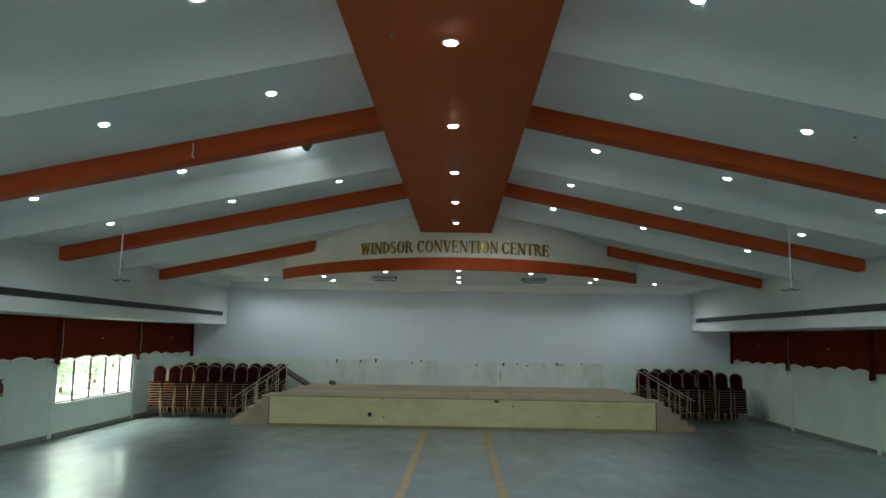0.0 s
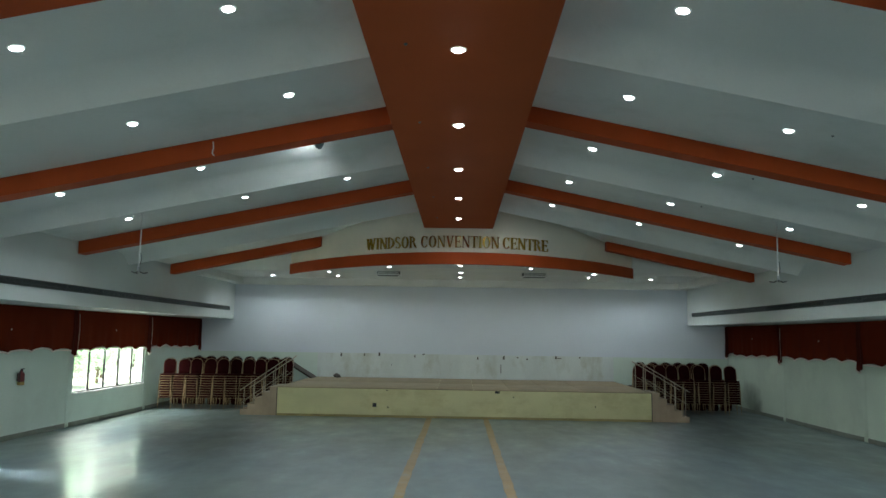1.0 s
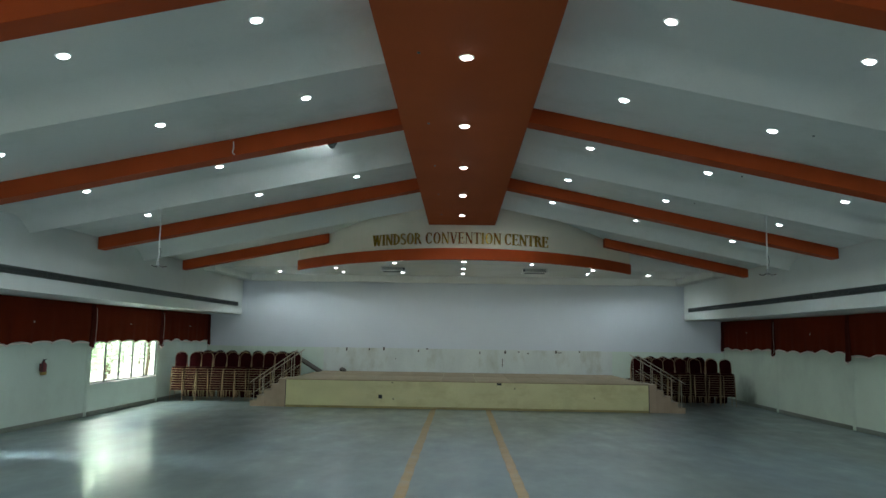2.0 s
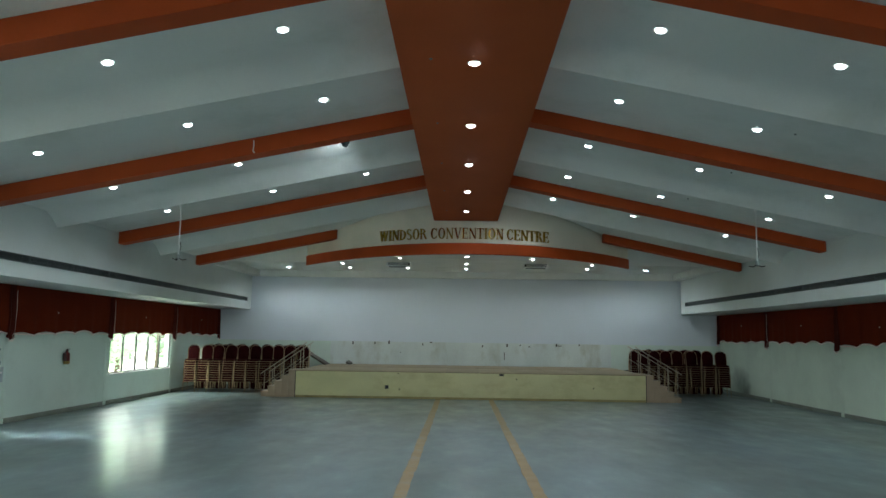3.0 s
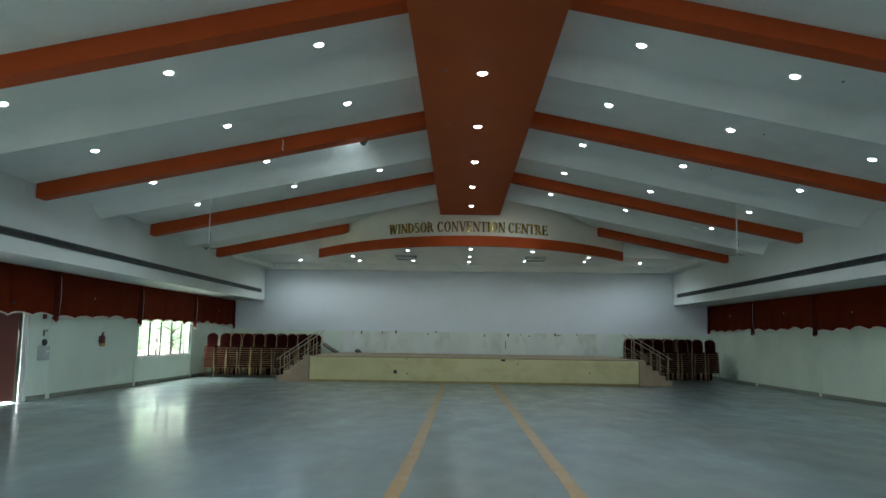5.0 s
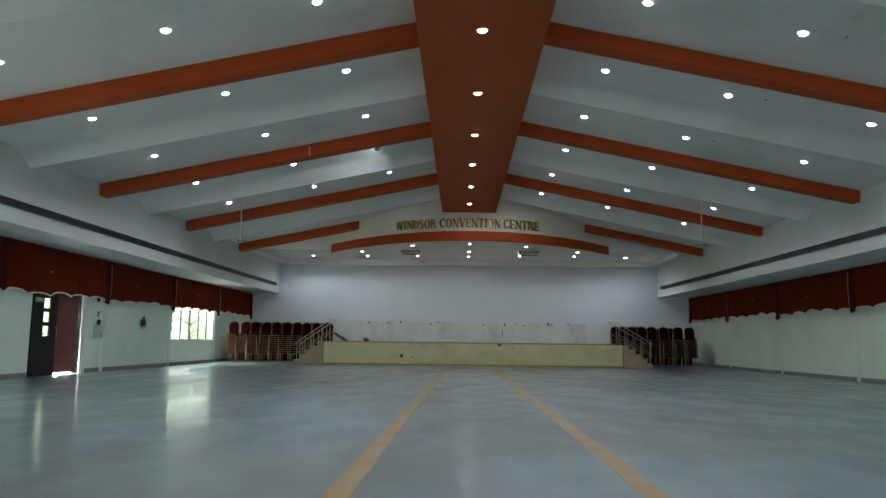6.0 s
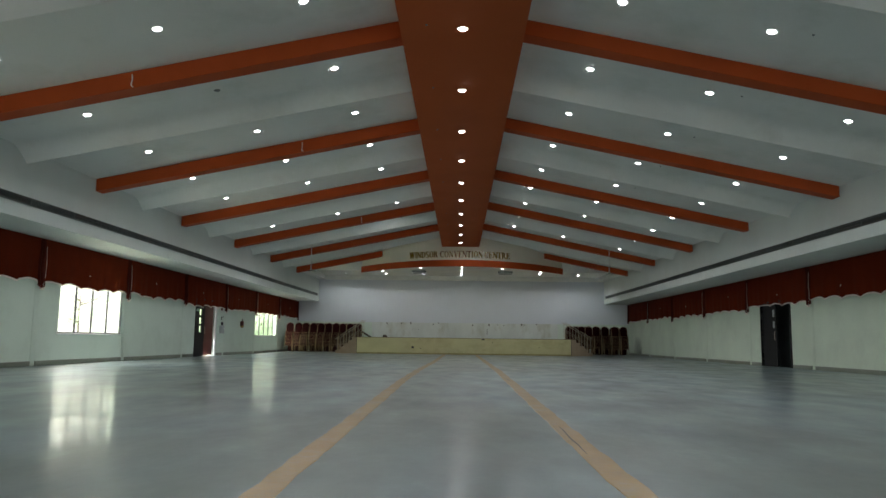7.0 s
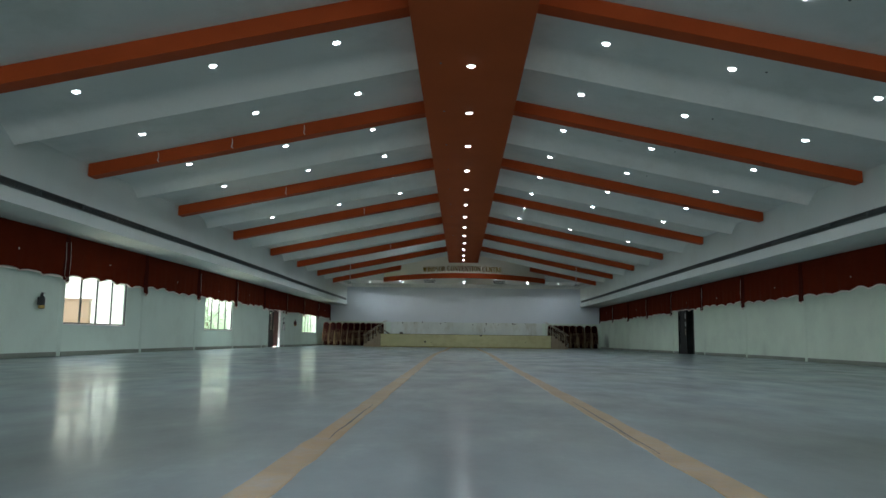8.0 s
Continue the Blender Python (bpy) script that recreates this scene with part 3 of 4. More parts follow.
# ---------------------------------------------------------------- pilasters and skirting
PIL = [25.2 - 5.085 * i for i in range(13)]
for s, xx in ((1, WL), (-1, WR)):
    for y in PIL:
        structure("trim_pilaster", box(*sorted((xx, xx + s * (0.009 if s > 0 else 0.006))), y - 0.11, y + 0.11, 0, SOFFIT, 0.004), M_GREEN if s > 0 else M_GREENR, "shallow pale green wall pilaster")
    door = DOOR_L if s > 0 else DOOR_R
    edges = sorted([PIL[-1] - 4, 0.0, 22.0, Y1] + [v for y in PIL for v in (y - 0.115, y + 0.115)] + [door[0] - 0.09, door[1] + (0.35 if s > 0 else 0.09)])
    for a, b in zip(edges, edges[1:]):
        mid = (a + b) / 2
        if (b - a < 0.3 and 0.0 not in (a, b)) or door[0] - 0.1 < mid < door[1] + 0.36:
            continue
        structure("baseboard", raised(box(*sorted((xx, xx + s * 0.022)), a, b, 0, 0.125, 0.004)), M_SKIRT, "grey stone skirting with dusty top edge")

# ---------------------------------------------------------------- yellow floor lines
def floor_line(xs, width):
    bm = bmesh.new()
    rng = random.Random(int(xs[0][1] * 100) + 500)
    n_s = 220
    cols = []
    for i in range(n_s + 1):
        y = -37.0 + (SY0 - 0.02 + 37.0) * i / n_s
        x = float(np.interp(y, [p[0] for p in xs], [p[1] for p in xs])) + 0.012 * noise.noise((y * 0.5, xs[0][1], 0))
        wl, wr = (width / 2 * (1 + 0.12 * rng.uniform(-1, 1) + 0.1 * noise.noise((y * 1.3, q, xs[0][1]))) for q in range(2))
        cols.append([bm.verts.new(p) for p in ((x - wl, y, 0.0005 + lift(y)), (x - wl + 0.004, y, 0.004 + lift(y)), (x + wr - 0.004, y, 0.004 + lift(y)), (x + wr, y, 0.0005 + lift(y)))])
    for a, b in zip(cols, cols[1:]):
        for j in range(3):
            bm.faces.new((a[j], a[j + 1], b[j + 1], b[j]))
    return bm


for xs in ([(-26, -1.08), (-14, -1.14), (-4, -1.2), (2, -1.14), (8, -1.03), (24, -0.98)], [(-26, 0.97), (-14, 0.9), (0, 0.93), (10, 0.9), (24, 0.9)]):
    tagged(link_mesh("floor_line", floor_line(xs, 0.182), M_LINE), "worn ochre line painted on the cement floor", "floor marking", "painted floor lines", "structure")

for side, (x0, y0), (x1, y1) in ((0, (-1.05, -25.4), (-1.06, -23.0)), (1, (0.9, -25.8), (0.93, -22.3)), (0, (-1.19, -4.1), (-1.17, -2.0)), (1, (0.95, -4.6), (0.9, -3.2)), (1, (0.86, -13.5), (0.88, -11.8))):
    bm = bmesh.new()
    cols = []
    for i in range(25):
        f = i / 24
        y = y0 + (y1 - y0) * f
        x = x0 + (x1 - x0) * f + 0.02 * noise.noise((y * 1.7, side, 3))
        w = 0.006 * math.sin(math.pi * min(1, max(0.05, f))) + 0.003
        cols.append([bm.verts.new((x + d * w, y, 0.0065 + lift(y))) for d in (-1, 1)])
    for a, b in zip(cols, cols[1:]):
        bm.faces.new((a[0], a[1], b[1], b[0]))
    tagged(link_mesh("floor_crack", bm, M_DARK), "dark hairline crack along the painted floor line", "floor crack", "floor cracks", "structure")

# ---------------------------------------------------------------- stage
stage = tagged(thing("stage", "raised stage with cream painted front and worn tan board top", "stage"))
bm = bmesh.new()
add_box(bm, SX0, SX1, SY0, Y1 - 0.02, 0.0, SH - 0.03, 0.012)
part("body", bm, M_CREAM, stage, "cream painted front, scuffed and dirty at the foot")
xs = [SX0 - 0.015] + [SX0 + 0.42 + 1.24 * i for i in range(1, 10)] + [SX1 + 0.015]
for a, b in zip(xs, xs[1:]):
    for ya, yb in ((SY0 - 0.02, 27.2), (27.2, Y1 - 0.03)):
        part("board", box(a + 0.008, b - 0.008, ya + 0.004, yb - 0.004, SH - 0.03, SH + 0.002 * ((int(a * 7) % 3) - 1), 0.004), M_PLY, stage)
for x, z, w, h in ((-2.83, 0.40, 0.13, 0.13), (-2.38, 0.33, 0.045, 0.045), (1.28, 0.885, 0.16, 0.075), (1.82, 0.735, 0.04, 0.04), (4.55, 0.46, 0.04, 0.04), (-2.42, 0.885, 0.06, 0.025),
                   (-0.62, 0.028, 0.14, 0.03), (0.92, 0.028, 0.14, 0.03)):
    part("hole", box(x - w / 2, x + w / 2, SY0 - 0.004, SY0 + 0.03, z - h / 2, z + h / 2), M_BLACK, stage)
part("kick_strip", box(SX0 + 0.02, SX1 - 0.02, SY0 - 0.006, SY0 + 0.01, 0.0, 0.075, 0.002), M_KICK, stage, "dirty ochre strip along the foot")
part("edge_gap", box(SX0 - 0.012, SX0 + 0.012, SY0 - 0.006, SY0 + 0.2, 0, SH - 0.03), M_BLACK, stage)
part("edge_gap", box(SX1 - 0.012, SX1 + 0.012, SY0 - 0.006, SY0 + 0.2, 0, SH - 0.03), M_BLACK, stage)

# ---------------------------------------------------------------- stairs and handrails beside the stage
def stair(x_stage, s):
    """Five solid steps that climb towards the stage; s is the side on which they lie."""
    st = thing("stage_stairs", "tan stone steps up to the stage with solid side", "stairs", "stage stairs")
    run, rise = 0.245, SH / 5
    for i in range(5):
        top = SH - 0.01 - i * rise
        a = x_stage + s * (0.015 + i * run)
        b = x_stage + s * (0.015 + (i + 1) * run)
        part("step", box(*sorted((a, b)), SY0 + 0.02, SY0 + 1.35, 0, top - 0.03, 0.006), M_STAIR, st)
        part("tread", box(*sorted((a, b + s * 0.02)), SY0 + 0.0, SY0 + 1.36, top - 0.03, top, 0.008), M_STAIR, st)
    return st


def handrail(x_stage, s, y, low):
    hr = thing("stair_handrail", "thin steel tube handrail with posts beside the stage stairs", "handrail", "stair handrails")
    x_top, x_bot = x_stage - s * 0.3, x_stage + s * 1.24

    def lower(x):
        f = (x - x_top) / (x_bot - x_top)
        return SH * (1 - max(0.0, min(1.0, (abs(x - x_stage) if (x - x_stage) * s > 0 else 0) / 1.225)))
    slope_top = SH + 0.96
    a, b = Vector((x_top, y, slope_top)), Vector((x_bot, y, low))
    part("rail", tube([a + (a - b).normalized() * 0.06, a, b, b + Vector((s * 0.05, 0, -0.04))], 0.016, 8), M_STEEL, hr)
    for d in (0.45,):
        part("mid_rail", tube([a - Vector((0, 0, d)), b - Vector((0, 0, d))], 0.009, 6), M_STEEL, hr)
    for i in range(5):
        f = i / 4
        p = a.lerp(b, 0.04 + 0.9 * f)
        foot = lower(p.x)
        part("post", tube([(p.x, y, foot), (p.x, y, p.z)], 0.012, 8), M_STEEL, hr)
    return hr


stair(SX0, -1)
stair(SX1, 1)
for y in (SY0 + 0.12, SY0 + 1.25):
    handrail(SX0, -1, y, 0.84)
    handrail(SX1, 1, y, 1.02)

# ---------------------------------------------------------------- stacked banquet chairs
def rounded(w, h, r, n=5):
    pts = []
    for cx, cy, a0 in ((w / 2 - r, h / 2 - r, 0), (-w / 2 + r, h / 2 - r, 90), (-w / 2 + r, -h / 2 + r, 180), (w / 2 - r, -h / 2 + r, 270)):
        pts += [(cx + r * math.cos(radians(a0 + 90 * i / n)), cy + r * math.sin(radians(a0 + 90 * i / n))) for i in range(n + 1)]
    return pts


def back_outline(w, z0, z1, n=10):
    """A shield with a round top, from the left foot over the top to the right foot."""
    half = w / 2
    turn = z1 - half * 0.95
    arc = [(-half * math.cos(math.pi * i / n), turn + (z1 - turn) * math.sin(math.pi * i / n) ** 0.85) for i in range(n + 1)]
    return [(-half * 0.92, z0)] + arc + [(half * 0.92, z0)]


def lean(z):
    """How far back the chair's back leans at height z."""
    return 0.19 + 0.13 * max(0.0, z - 0.42)


def banquet_chair():
    ch = thing("banquet_chair", "maroon velvet banquet chair with round back and gold tube frame, stacked", "chair", "stacked banquet chairs")
    bm = bmesh.new()
    add_prism(bm, rounded(0.43, 0.42, 0.07), "z", 0.405, 0.465)
    bmesh.ops.bevel(bm, geom=[e for e in bm.edges if abs(e.verts[0].co.z - e.verts[1].co.z) < 1e-5 and e.verts[0].co.z > 0.46], offset=0.022, segments=2, affect="EDGES")
    part("seat", bm, M_FABRIC, ch)
    part("seat_frame", tube([(x, y, 0.395) for x, y in rounded(0.445, 0.435, 0.07, 3)], 0.0068, 6, closed=True), M_GOLD, ch)
    bm = bmesh.new()
    line = back_outline(0.425, 0.50, 0.985)
    front = [bm.verts.new((x, lean(z) - 0.022, z)) for x, z in line]
    inner_f = [bm.verts.new((x * 0.86, lean(z) - 0.04, 0.74 + (z - 0.74) * 0.86)) for x, z in line]
    rear = [bm.verts.new((x, lean(z) + 0.018, z)) for x, z in line]
    k = len(line)
    bm.faces.new(inner_f)
    bm.faces.new(rear[::-1])
    for i in range(k):
        j = (i + 1) % k
        bm.faces.new((front[i], front[j], inner_f[j], inner_f[i]))
        bm.faces.new((rear[i], rear[j], front[j], front[i]))
    part("backrest", bm, M_FABRIC, ch)
    pts = [(x, lean(z), z) for x, z in back_outline(0.45, 0.40, 1.005)]
    part("back_frame", tube(pts, 0.0105, 6), M_GOLD, ch)
    leg = part("leg", tube([(-0.205, -0.2, 0.395), (-0.212, -0.215, 0.2), (-0.222, -0.225, 0.0)], [0.0068, 0.0065, 0.006], 6), M_GOLD, ch)
    twin("leg", leg, ch, Matrix.Diagonal((-1, 1, 1, 1)))
    leg = part("leg", tube([(-0.18, 0.19, 0.41), (-0.19, 0.215, 0.2), (-0.205, 0.26, 0.0)], [0.0068, 0.0065, 0.006], 6), M_GOLD, ch)
    twin("leg", leg, ch, Matrix.Diagonal((-1, 1, 1, 1)))
    return ch


chair = banquet_chair()
chairs = random.Random(5)
first = True


def stack(x, y, count, turn=0.0):
    global first
    rz = turn + chairs.uniform(-8, 8)
    drift = chairs.uniform(-0.006, 0.006)
    for i in range(count):
        m = pose(x + drift * i + chairs.uniform(-0.008, 0.008), y - 0.006 * i + chairs.uniform(-0.006, 0.006), 0.087 * i, 0, 0, rz + chairs.uniform(-1.2, 1.2))
        if first:
            chair.matrix_basis = m
            first = False
        else:
            copy_thing(chair, m)


for i in range(10):
    stack(-10.47 + 0.457 * i, 25.68 + 0.073 * i, 10)
for i in range(7):
    stack(-10.2 + 0.6 * i, 26.75 + 0.04 * (i % 2), 10)
for x in (10.15, 9.56, 9.04, 8.43, 7.98, 7.54, 7.07, 6.7):
    stack(x, 27.05 + chairs.uniform(-0.03, 0.03), 10)
for i in range(5):
    stack(9.85 - 0.62 * i, 27.9, 10)
# rows too deep in the heap to count, frames coloured dark for the shade
verts, faces, slots = [], [], []
heap = []
for x, y in [(-10.6 + 0.52 * i, 28.9) for i in range(8)] + [(10.1 - 0.52 * i, 29.9) for i in range(6)]:
    turn = chairs.uniform(-5, 5)
    heap += [pose(x, y, 0.087 * i, 0, 0, turn + chairs.uniform(-1, 1)) for i in range(10)]
# tipped-over chairs, added behind the front stacks to darken the gaps under them
for x, y in [(-10.72 + 0.46 * i, 27.7) for i in range(10)] + [(10.3 - 0.46 * i, 28.7) for i in range(9)]:
    heap += [pose(x, y + 0.05 * level, 0.24 + 0.46 * level, 90, 0, chairs.uniform(-6, 6)) for level in range(2)]
for m in heap:
    for o in chair.children:
        mm = m @ o.matrix_basis
        k = len(verts)
        verts += [mm @ v.co for v in o.data.vertices]
        faces += [tuple(k + j for j in p.vertices) for p in o.data.polygons]
        slots += [0 if o.data.materials[0] == M_FABRIC else 1] * len(o.data.polygons)
me = bpy.data.meshes.new("chair_heap")
me.from_pydata(verts, [], faces)
me.materials.append(M_FABRIC)
me.materials.append(M_DARK)
me.polygons.foreach_set("material_index", slots)
me.update()
tagged(new("chair_heap", me), "further rows of stacked maroon banquet chairs, frames coloured dark for the corner's shade", "chair", kind="stuff")

# a dark board leans at the end of the stage, with a bundle beside it
board = tagged(link_mesh("leaning_board", box(-0.62, 0.62, -0.5, 0.5, -0.03, 0.03, 0.008), M_DARK), "dark stained board leaning at the end of the stage", "board")
board.matrix_basis = pose(-6.45, 29.6, 1.25, 0, 31, 0)
bm = bmesh.new()
bmesh.ops.create_icosphere(bm, subdivisions=3, radius=0.15)
for v in bm.verts:
    v.co *= 1 + 0.35 * noise.noise(v.co * 7)
    v.co.z = max(v.co.z * 0.65, -0.07)
bundle = tagged(link_mesh("cloth_bundle", bm, M_CLOTH, 60), "crumpled dusty dark cloth bundle lying on the stage", "cloth")
bundle.matrix_basis = pose(-5.05, 29.9, SH + 0.07)

# ---------------------------------------------------------------- windows
def window(w, index):
    ya, yb, za, zb, panes = w
    x = WL - 0.045
    win = tagged(thing("window_%d" % index, "wide window with thin black bars and clear panes", "window"), kind="structure")
    t = 0.022
    for y in (ya, yb - 2 * t):
        part("window_frame", box(x - 0.03, x + 0.03, y, y + 2 * t, za, zb, 0.003), M_BLACK, win)
    for z in (za, zb - 2 * t):
        part("window_frame", box(x - 0.028, x + 0.028, ya + 2 * t, yb - 2 * t, z, z + 2 * t, 0.003), M_BLACK, win)
    for i in range(1, panes):
        y = ya + (yb - ya) * i / panes
        part("mullion", box(x - 0.024, x + 0.024, y - t, y + t, za + 2 * t, zb - 2 * t, 0.003), M_BLACK, win)
    for i in range(panes):
        a, b = ya + (yb - ya) * i / panes + 0.03, ya + (yb - ya) * (i + 1) / panes - 0.03
        p = part("pane", box(x - 0.003, x + 0.003, a, b, za + 0.045, zb - 0.045), M_GLASS, win)
        p.visible_shadow = False
    part("window_sill", box(WL - 0.01, WL + 0.03, ya - 0.04, yb + 0.04, za - 0.03, za + 0.002, 0.006), M_JAMB, win)


for i, w in enumerate(WINDOWS):
    window(w, i + 1)

# ---------------------------------------------------------------- doors
def leaf(name, width, height, material, parent, label, panes, handle_side, hinge_y, x, out, angle, toward, pane_material=None):
    """A door leaf with square vision panes, turned about its hinge."""
    holder = part(name, wall_with_openings(-0.02, 0.02, 0.0, width, 0.0, height, panes), material, parent, label)
    holder.matrix_basis = Matrix.Translation((x, hinge_y, lift(hinge_y) + 0.012)) @ pose(0, 0, 0, 0, 0, angle) @ Matrix.Diagonal((1, toward, 1, 1))
    for a, b, c, d in panes:
        p = part("pane", box(-0.003, 0.003, a, b, c, d), pane_material or M_GLASS, holder)
        p.visible_shadow = pane_material is not None
    part("handle", tube([(out * 0.02, handle_side, 0.95), (out * 0.065, handle_side, 0.96), (out * 0.065, handle_side, 1.24), (out * 0.02, handle_side, 1.25)], 0.012, 8), M_STEEL, holder, "steel pull handle")
    return holder


def door_frame(d, x_wall, s, parent, wide):
    a, b, _, top = d
    part("frame", box(*sorted((x_wall - s * 0.2, x_wall + s * 0.03)), a - 0.06, a, 0, top + 0.06, 0.004), M_DOOR, parent)
    part("frame", box(*sorted((x_wall - s * 0.2, x_wall + s * 0.03)), a, b, top, top + 0.06, 0.004), M_DOOR, parent)
    part("frame", box(*sorted((x_wall - s * 0.2, x_wall + s * 0.03)), b, b + 0.06, 0, top + 0.06, 0.004), M_JAMB if wide else M_DOOR, parent)


squares = [(0.54, 0.84, 1.02, 1.28), (0.54, 0.84, 1.38, 1.64), (0.54, 0.84, 1.74, 2.0)]
door_l = tagged(thing("door_1", "dark double door, one leaf ajar, daylight at its edge", "door"), kind="structure")
door_frame(DOOR_L, WL, 1, door_l, True)
part("jamb_strip", box(WL, WL + 0.03, DOOR_L[1] + 0.07, DOOR_L[1] + 0.14, 0, 2.44, 0.004), M_JAMB, door_l)
part("jamb_strip", box(WL, WL + 0.03, DOOR_L[1] + 0.2, DOOR_L[1] + 0.27, 0, 2.44, 0.004), M_JAMB, door_l)
leaf("leaf", 1.17, 2.34, M_DOOR, door_l, "closed leaf with three square panes, its shade put into the dark brown", squares, 1.11, DOOR_L[0] + 0.005, WL - 0.05, 1, 0, 1).location.z = 0.046
leaf("leaf", 1.14, 2.30, M_DOOR2, door_l, "plain maroon leaf standing ajar", [], 1.1, DOOR_L[1] - 0.095, WL - 0.05, 1, -5.5, -1).location.z = 0.1
sign = thing("exit_sign", "dim green exit sign above the door leaf's panes", "sign")
part("plate", box(WL - 0.03, WL - 0.018, 11.46, 11.84, 1.93, 2.05, 0.002), M_EXIT, sign)
d = bpy.data.curves.new("exit", "FONT")
d.body, d.size, d.extrude, d.align_x, d.align_y = "EXIT", 0.11, 0.002, "CENTER", "CENTER"
tmp = new("tmp", d)
bpy.context.view_layer.update()
me = bpy.data.meshes.new_from_object(tmp.evaluated_get(bpy.context.evaluated_depsgraph_get()))
bpy.data.objects.remove(tmp)
me.materials.append(M_TRIM)
w = new("lettering", me)
w.parent = sign
w.matrix_basis = Matrix.Translation((WL - 0.015, 11.65, 1.99)) @ Matrix(((0, 0, 1, 0), (1, 0, 0, 0), (0, 1, 0, 0), (0, 0, 0, 1)))

door_r = tagged(thing("door_2", "black double door with two small panes, one leaf standing open", "door"), kind="structure")
door_frame(DOOR_R, WR, -1, door_r, False)
leaf("leaf", 1.19, 2.26, M_DOOR, door_r, "closed dark leaf with two square panes", [(0.86, 1.06, 1.38, 1.62), (0.86, 1.06, 1.78, 2.04)], 1.12, DOOR_R[1] - 0.005, WR + 0.05, -1, 0, -1, M_PALE_PANE)
leaf("leaf", 1.19, 2.26, M_DOOR, door_r, "dark leaf swung back into the corridor", [(0.86, 1.06, 1.38, 1.62), (0.86, 1.06, 1.80, 2.06)], 1.12, DOOR_R[0] + 0.03, WR + 0.1, -1, -82, 1)

# ---------------------------------------------------------------- curtain valances
def valance(x, s, ya, yb, seed):
    """A cloth valance with a scalloped, piped lower edge; s points into the hall."""
    rng = random.Random(seed)
    val = thing("curtain_valance", "rust red cloth valance with scalloped cream-piped edge under the bulkhead", "curtain", "curtain valances")
    n_y, n_z = 72, 10
    count = 5
    low = (2.22 if yb < 12 else 2.12) + rng.uniform(-0.03, 0.03)
    sag = [rng.uniform(0.85, 1.15) for _ in range(count)]

    def bottom(f):
        u = f * count
        i = min(count - 1, int(u))
        return low + 0.10 * sag[i] * math.sin(math.pi * (u - i)) ** 0.7 + 0.025 * math.sin(7 * f + seed)

    def top_z(y):
        return SOFFIT - 0.015 + lift(y)

    def fold(f, z):
        h = 1 - (z - 2.0) / 1.3
        return 0.05 + h * (0.022 * math.sin(f * 31 + seed) + 0.016 * math.sin(f * 67 + 2 * seed)) + 0.012 * math.sin(3 * f + seed)
    bm = bmesh.new()
    cols = []
    for i in range(n_y + 1):
        f = i / n_y
        y = ya + (yb - ya) * f
        b = bottom(f)
        cols.append([bm.verts.new((x + s * fold(f, b + (top_z(y) - b) * j / n_z), y, b + (top_z(y) - b) * j / n_z)) for j in range(n_z + 1)])
    for a, c in zip(cols, cols[1:]):
        for j in range(n_z):
            bm.faces.new((a[j], c[j], c[j + 1], a[j + 1]))
    cloth = part("cloth", bm, M_CURTAIN, val, crease=80)
    sol = cloth.modifiers.new("thickness", "SOLIDIFY")
    sol.thickness = 0.006
    # the piping has come loose from the cloth here and there and hangs slack
    loose = random.Random(seed + 900)
    slack = [loose.choice((0.0, 0.0, 0.0, 0.02, 0.045)) for _ in range(count)] + [0.0]
    if yb > 26:
        slack = [0.05, 0.0, 0.075, 0.02, 0.06, 0.0]
    pts = []
    for i in range(n_y + 1):
        f = i / n_y
        u = f * count
        drop = slack[int(u)] * math.sin(math.pi * (u - int(u))) ** 2
        pts.append((x + s * (fold(f, bottom(f)) + 0.002 + 0.4 * drop), ya + (yb - ya) * f, bottom(f) - 0.004 - drop))
    part("piping", tube(pts, 0.021, 6), M_PIPING, cloth, "cream piping")
    # box pleat that hangs lower at the joint, its shade put into the cloth's colour
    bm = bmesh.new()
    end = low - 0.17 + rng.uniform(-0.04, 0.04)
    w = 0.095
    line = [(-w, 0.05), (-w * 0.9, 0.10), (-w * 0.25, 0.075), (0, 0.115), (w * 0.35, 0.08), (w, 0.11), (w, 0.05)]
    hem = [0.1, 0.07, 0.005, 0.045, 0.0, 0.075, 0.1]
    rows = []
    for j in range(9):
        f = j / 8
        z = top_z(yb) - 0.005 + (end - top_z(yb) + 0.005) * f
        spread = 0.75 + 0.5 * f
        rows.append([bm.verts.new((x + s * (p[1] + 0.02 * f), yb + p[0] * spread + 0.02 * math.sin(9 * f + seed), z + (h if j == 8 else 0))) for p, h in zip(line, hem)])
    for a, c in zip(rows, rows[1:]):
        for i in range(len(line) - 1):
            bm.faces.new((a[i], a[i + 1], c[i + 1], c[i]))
    tail = part("pleat_tail", bm, M_PLEAT_SHADE, val, crease=30)
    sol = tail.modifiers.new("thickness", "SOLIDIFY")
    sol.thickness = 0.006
    part("tail_piping", tube([(x + s * (p[1] + 0.022), yb + p[0] * 1.25 + 0.02 * math.sin(9 + seed), end + h) for p, h in list(zip(line, hem))[1:-1]], 0.015, 6), M_PIPING, tail, "cream piping")
    f = 0.5 + rng.uniform(-0.12, 0.12)
    z = 2.72 + rng.uniform(-0.1, 0.1)
    button = part("button", lathe([(0.022, 0.0), (0.022, 0.006), (0.012, 0.012)], 10), M_PIPING, cloth, "small pale button")
    button.matrix_basis = Matrix.Translation((x + s * (fold(f, z) + 0.004), ya + (yb - ya) * f, z)) @ pose(0, 0, 0, 0, 90 * s, 0)
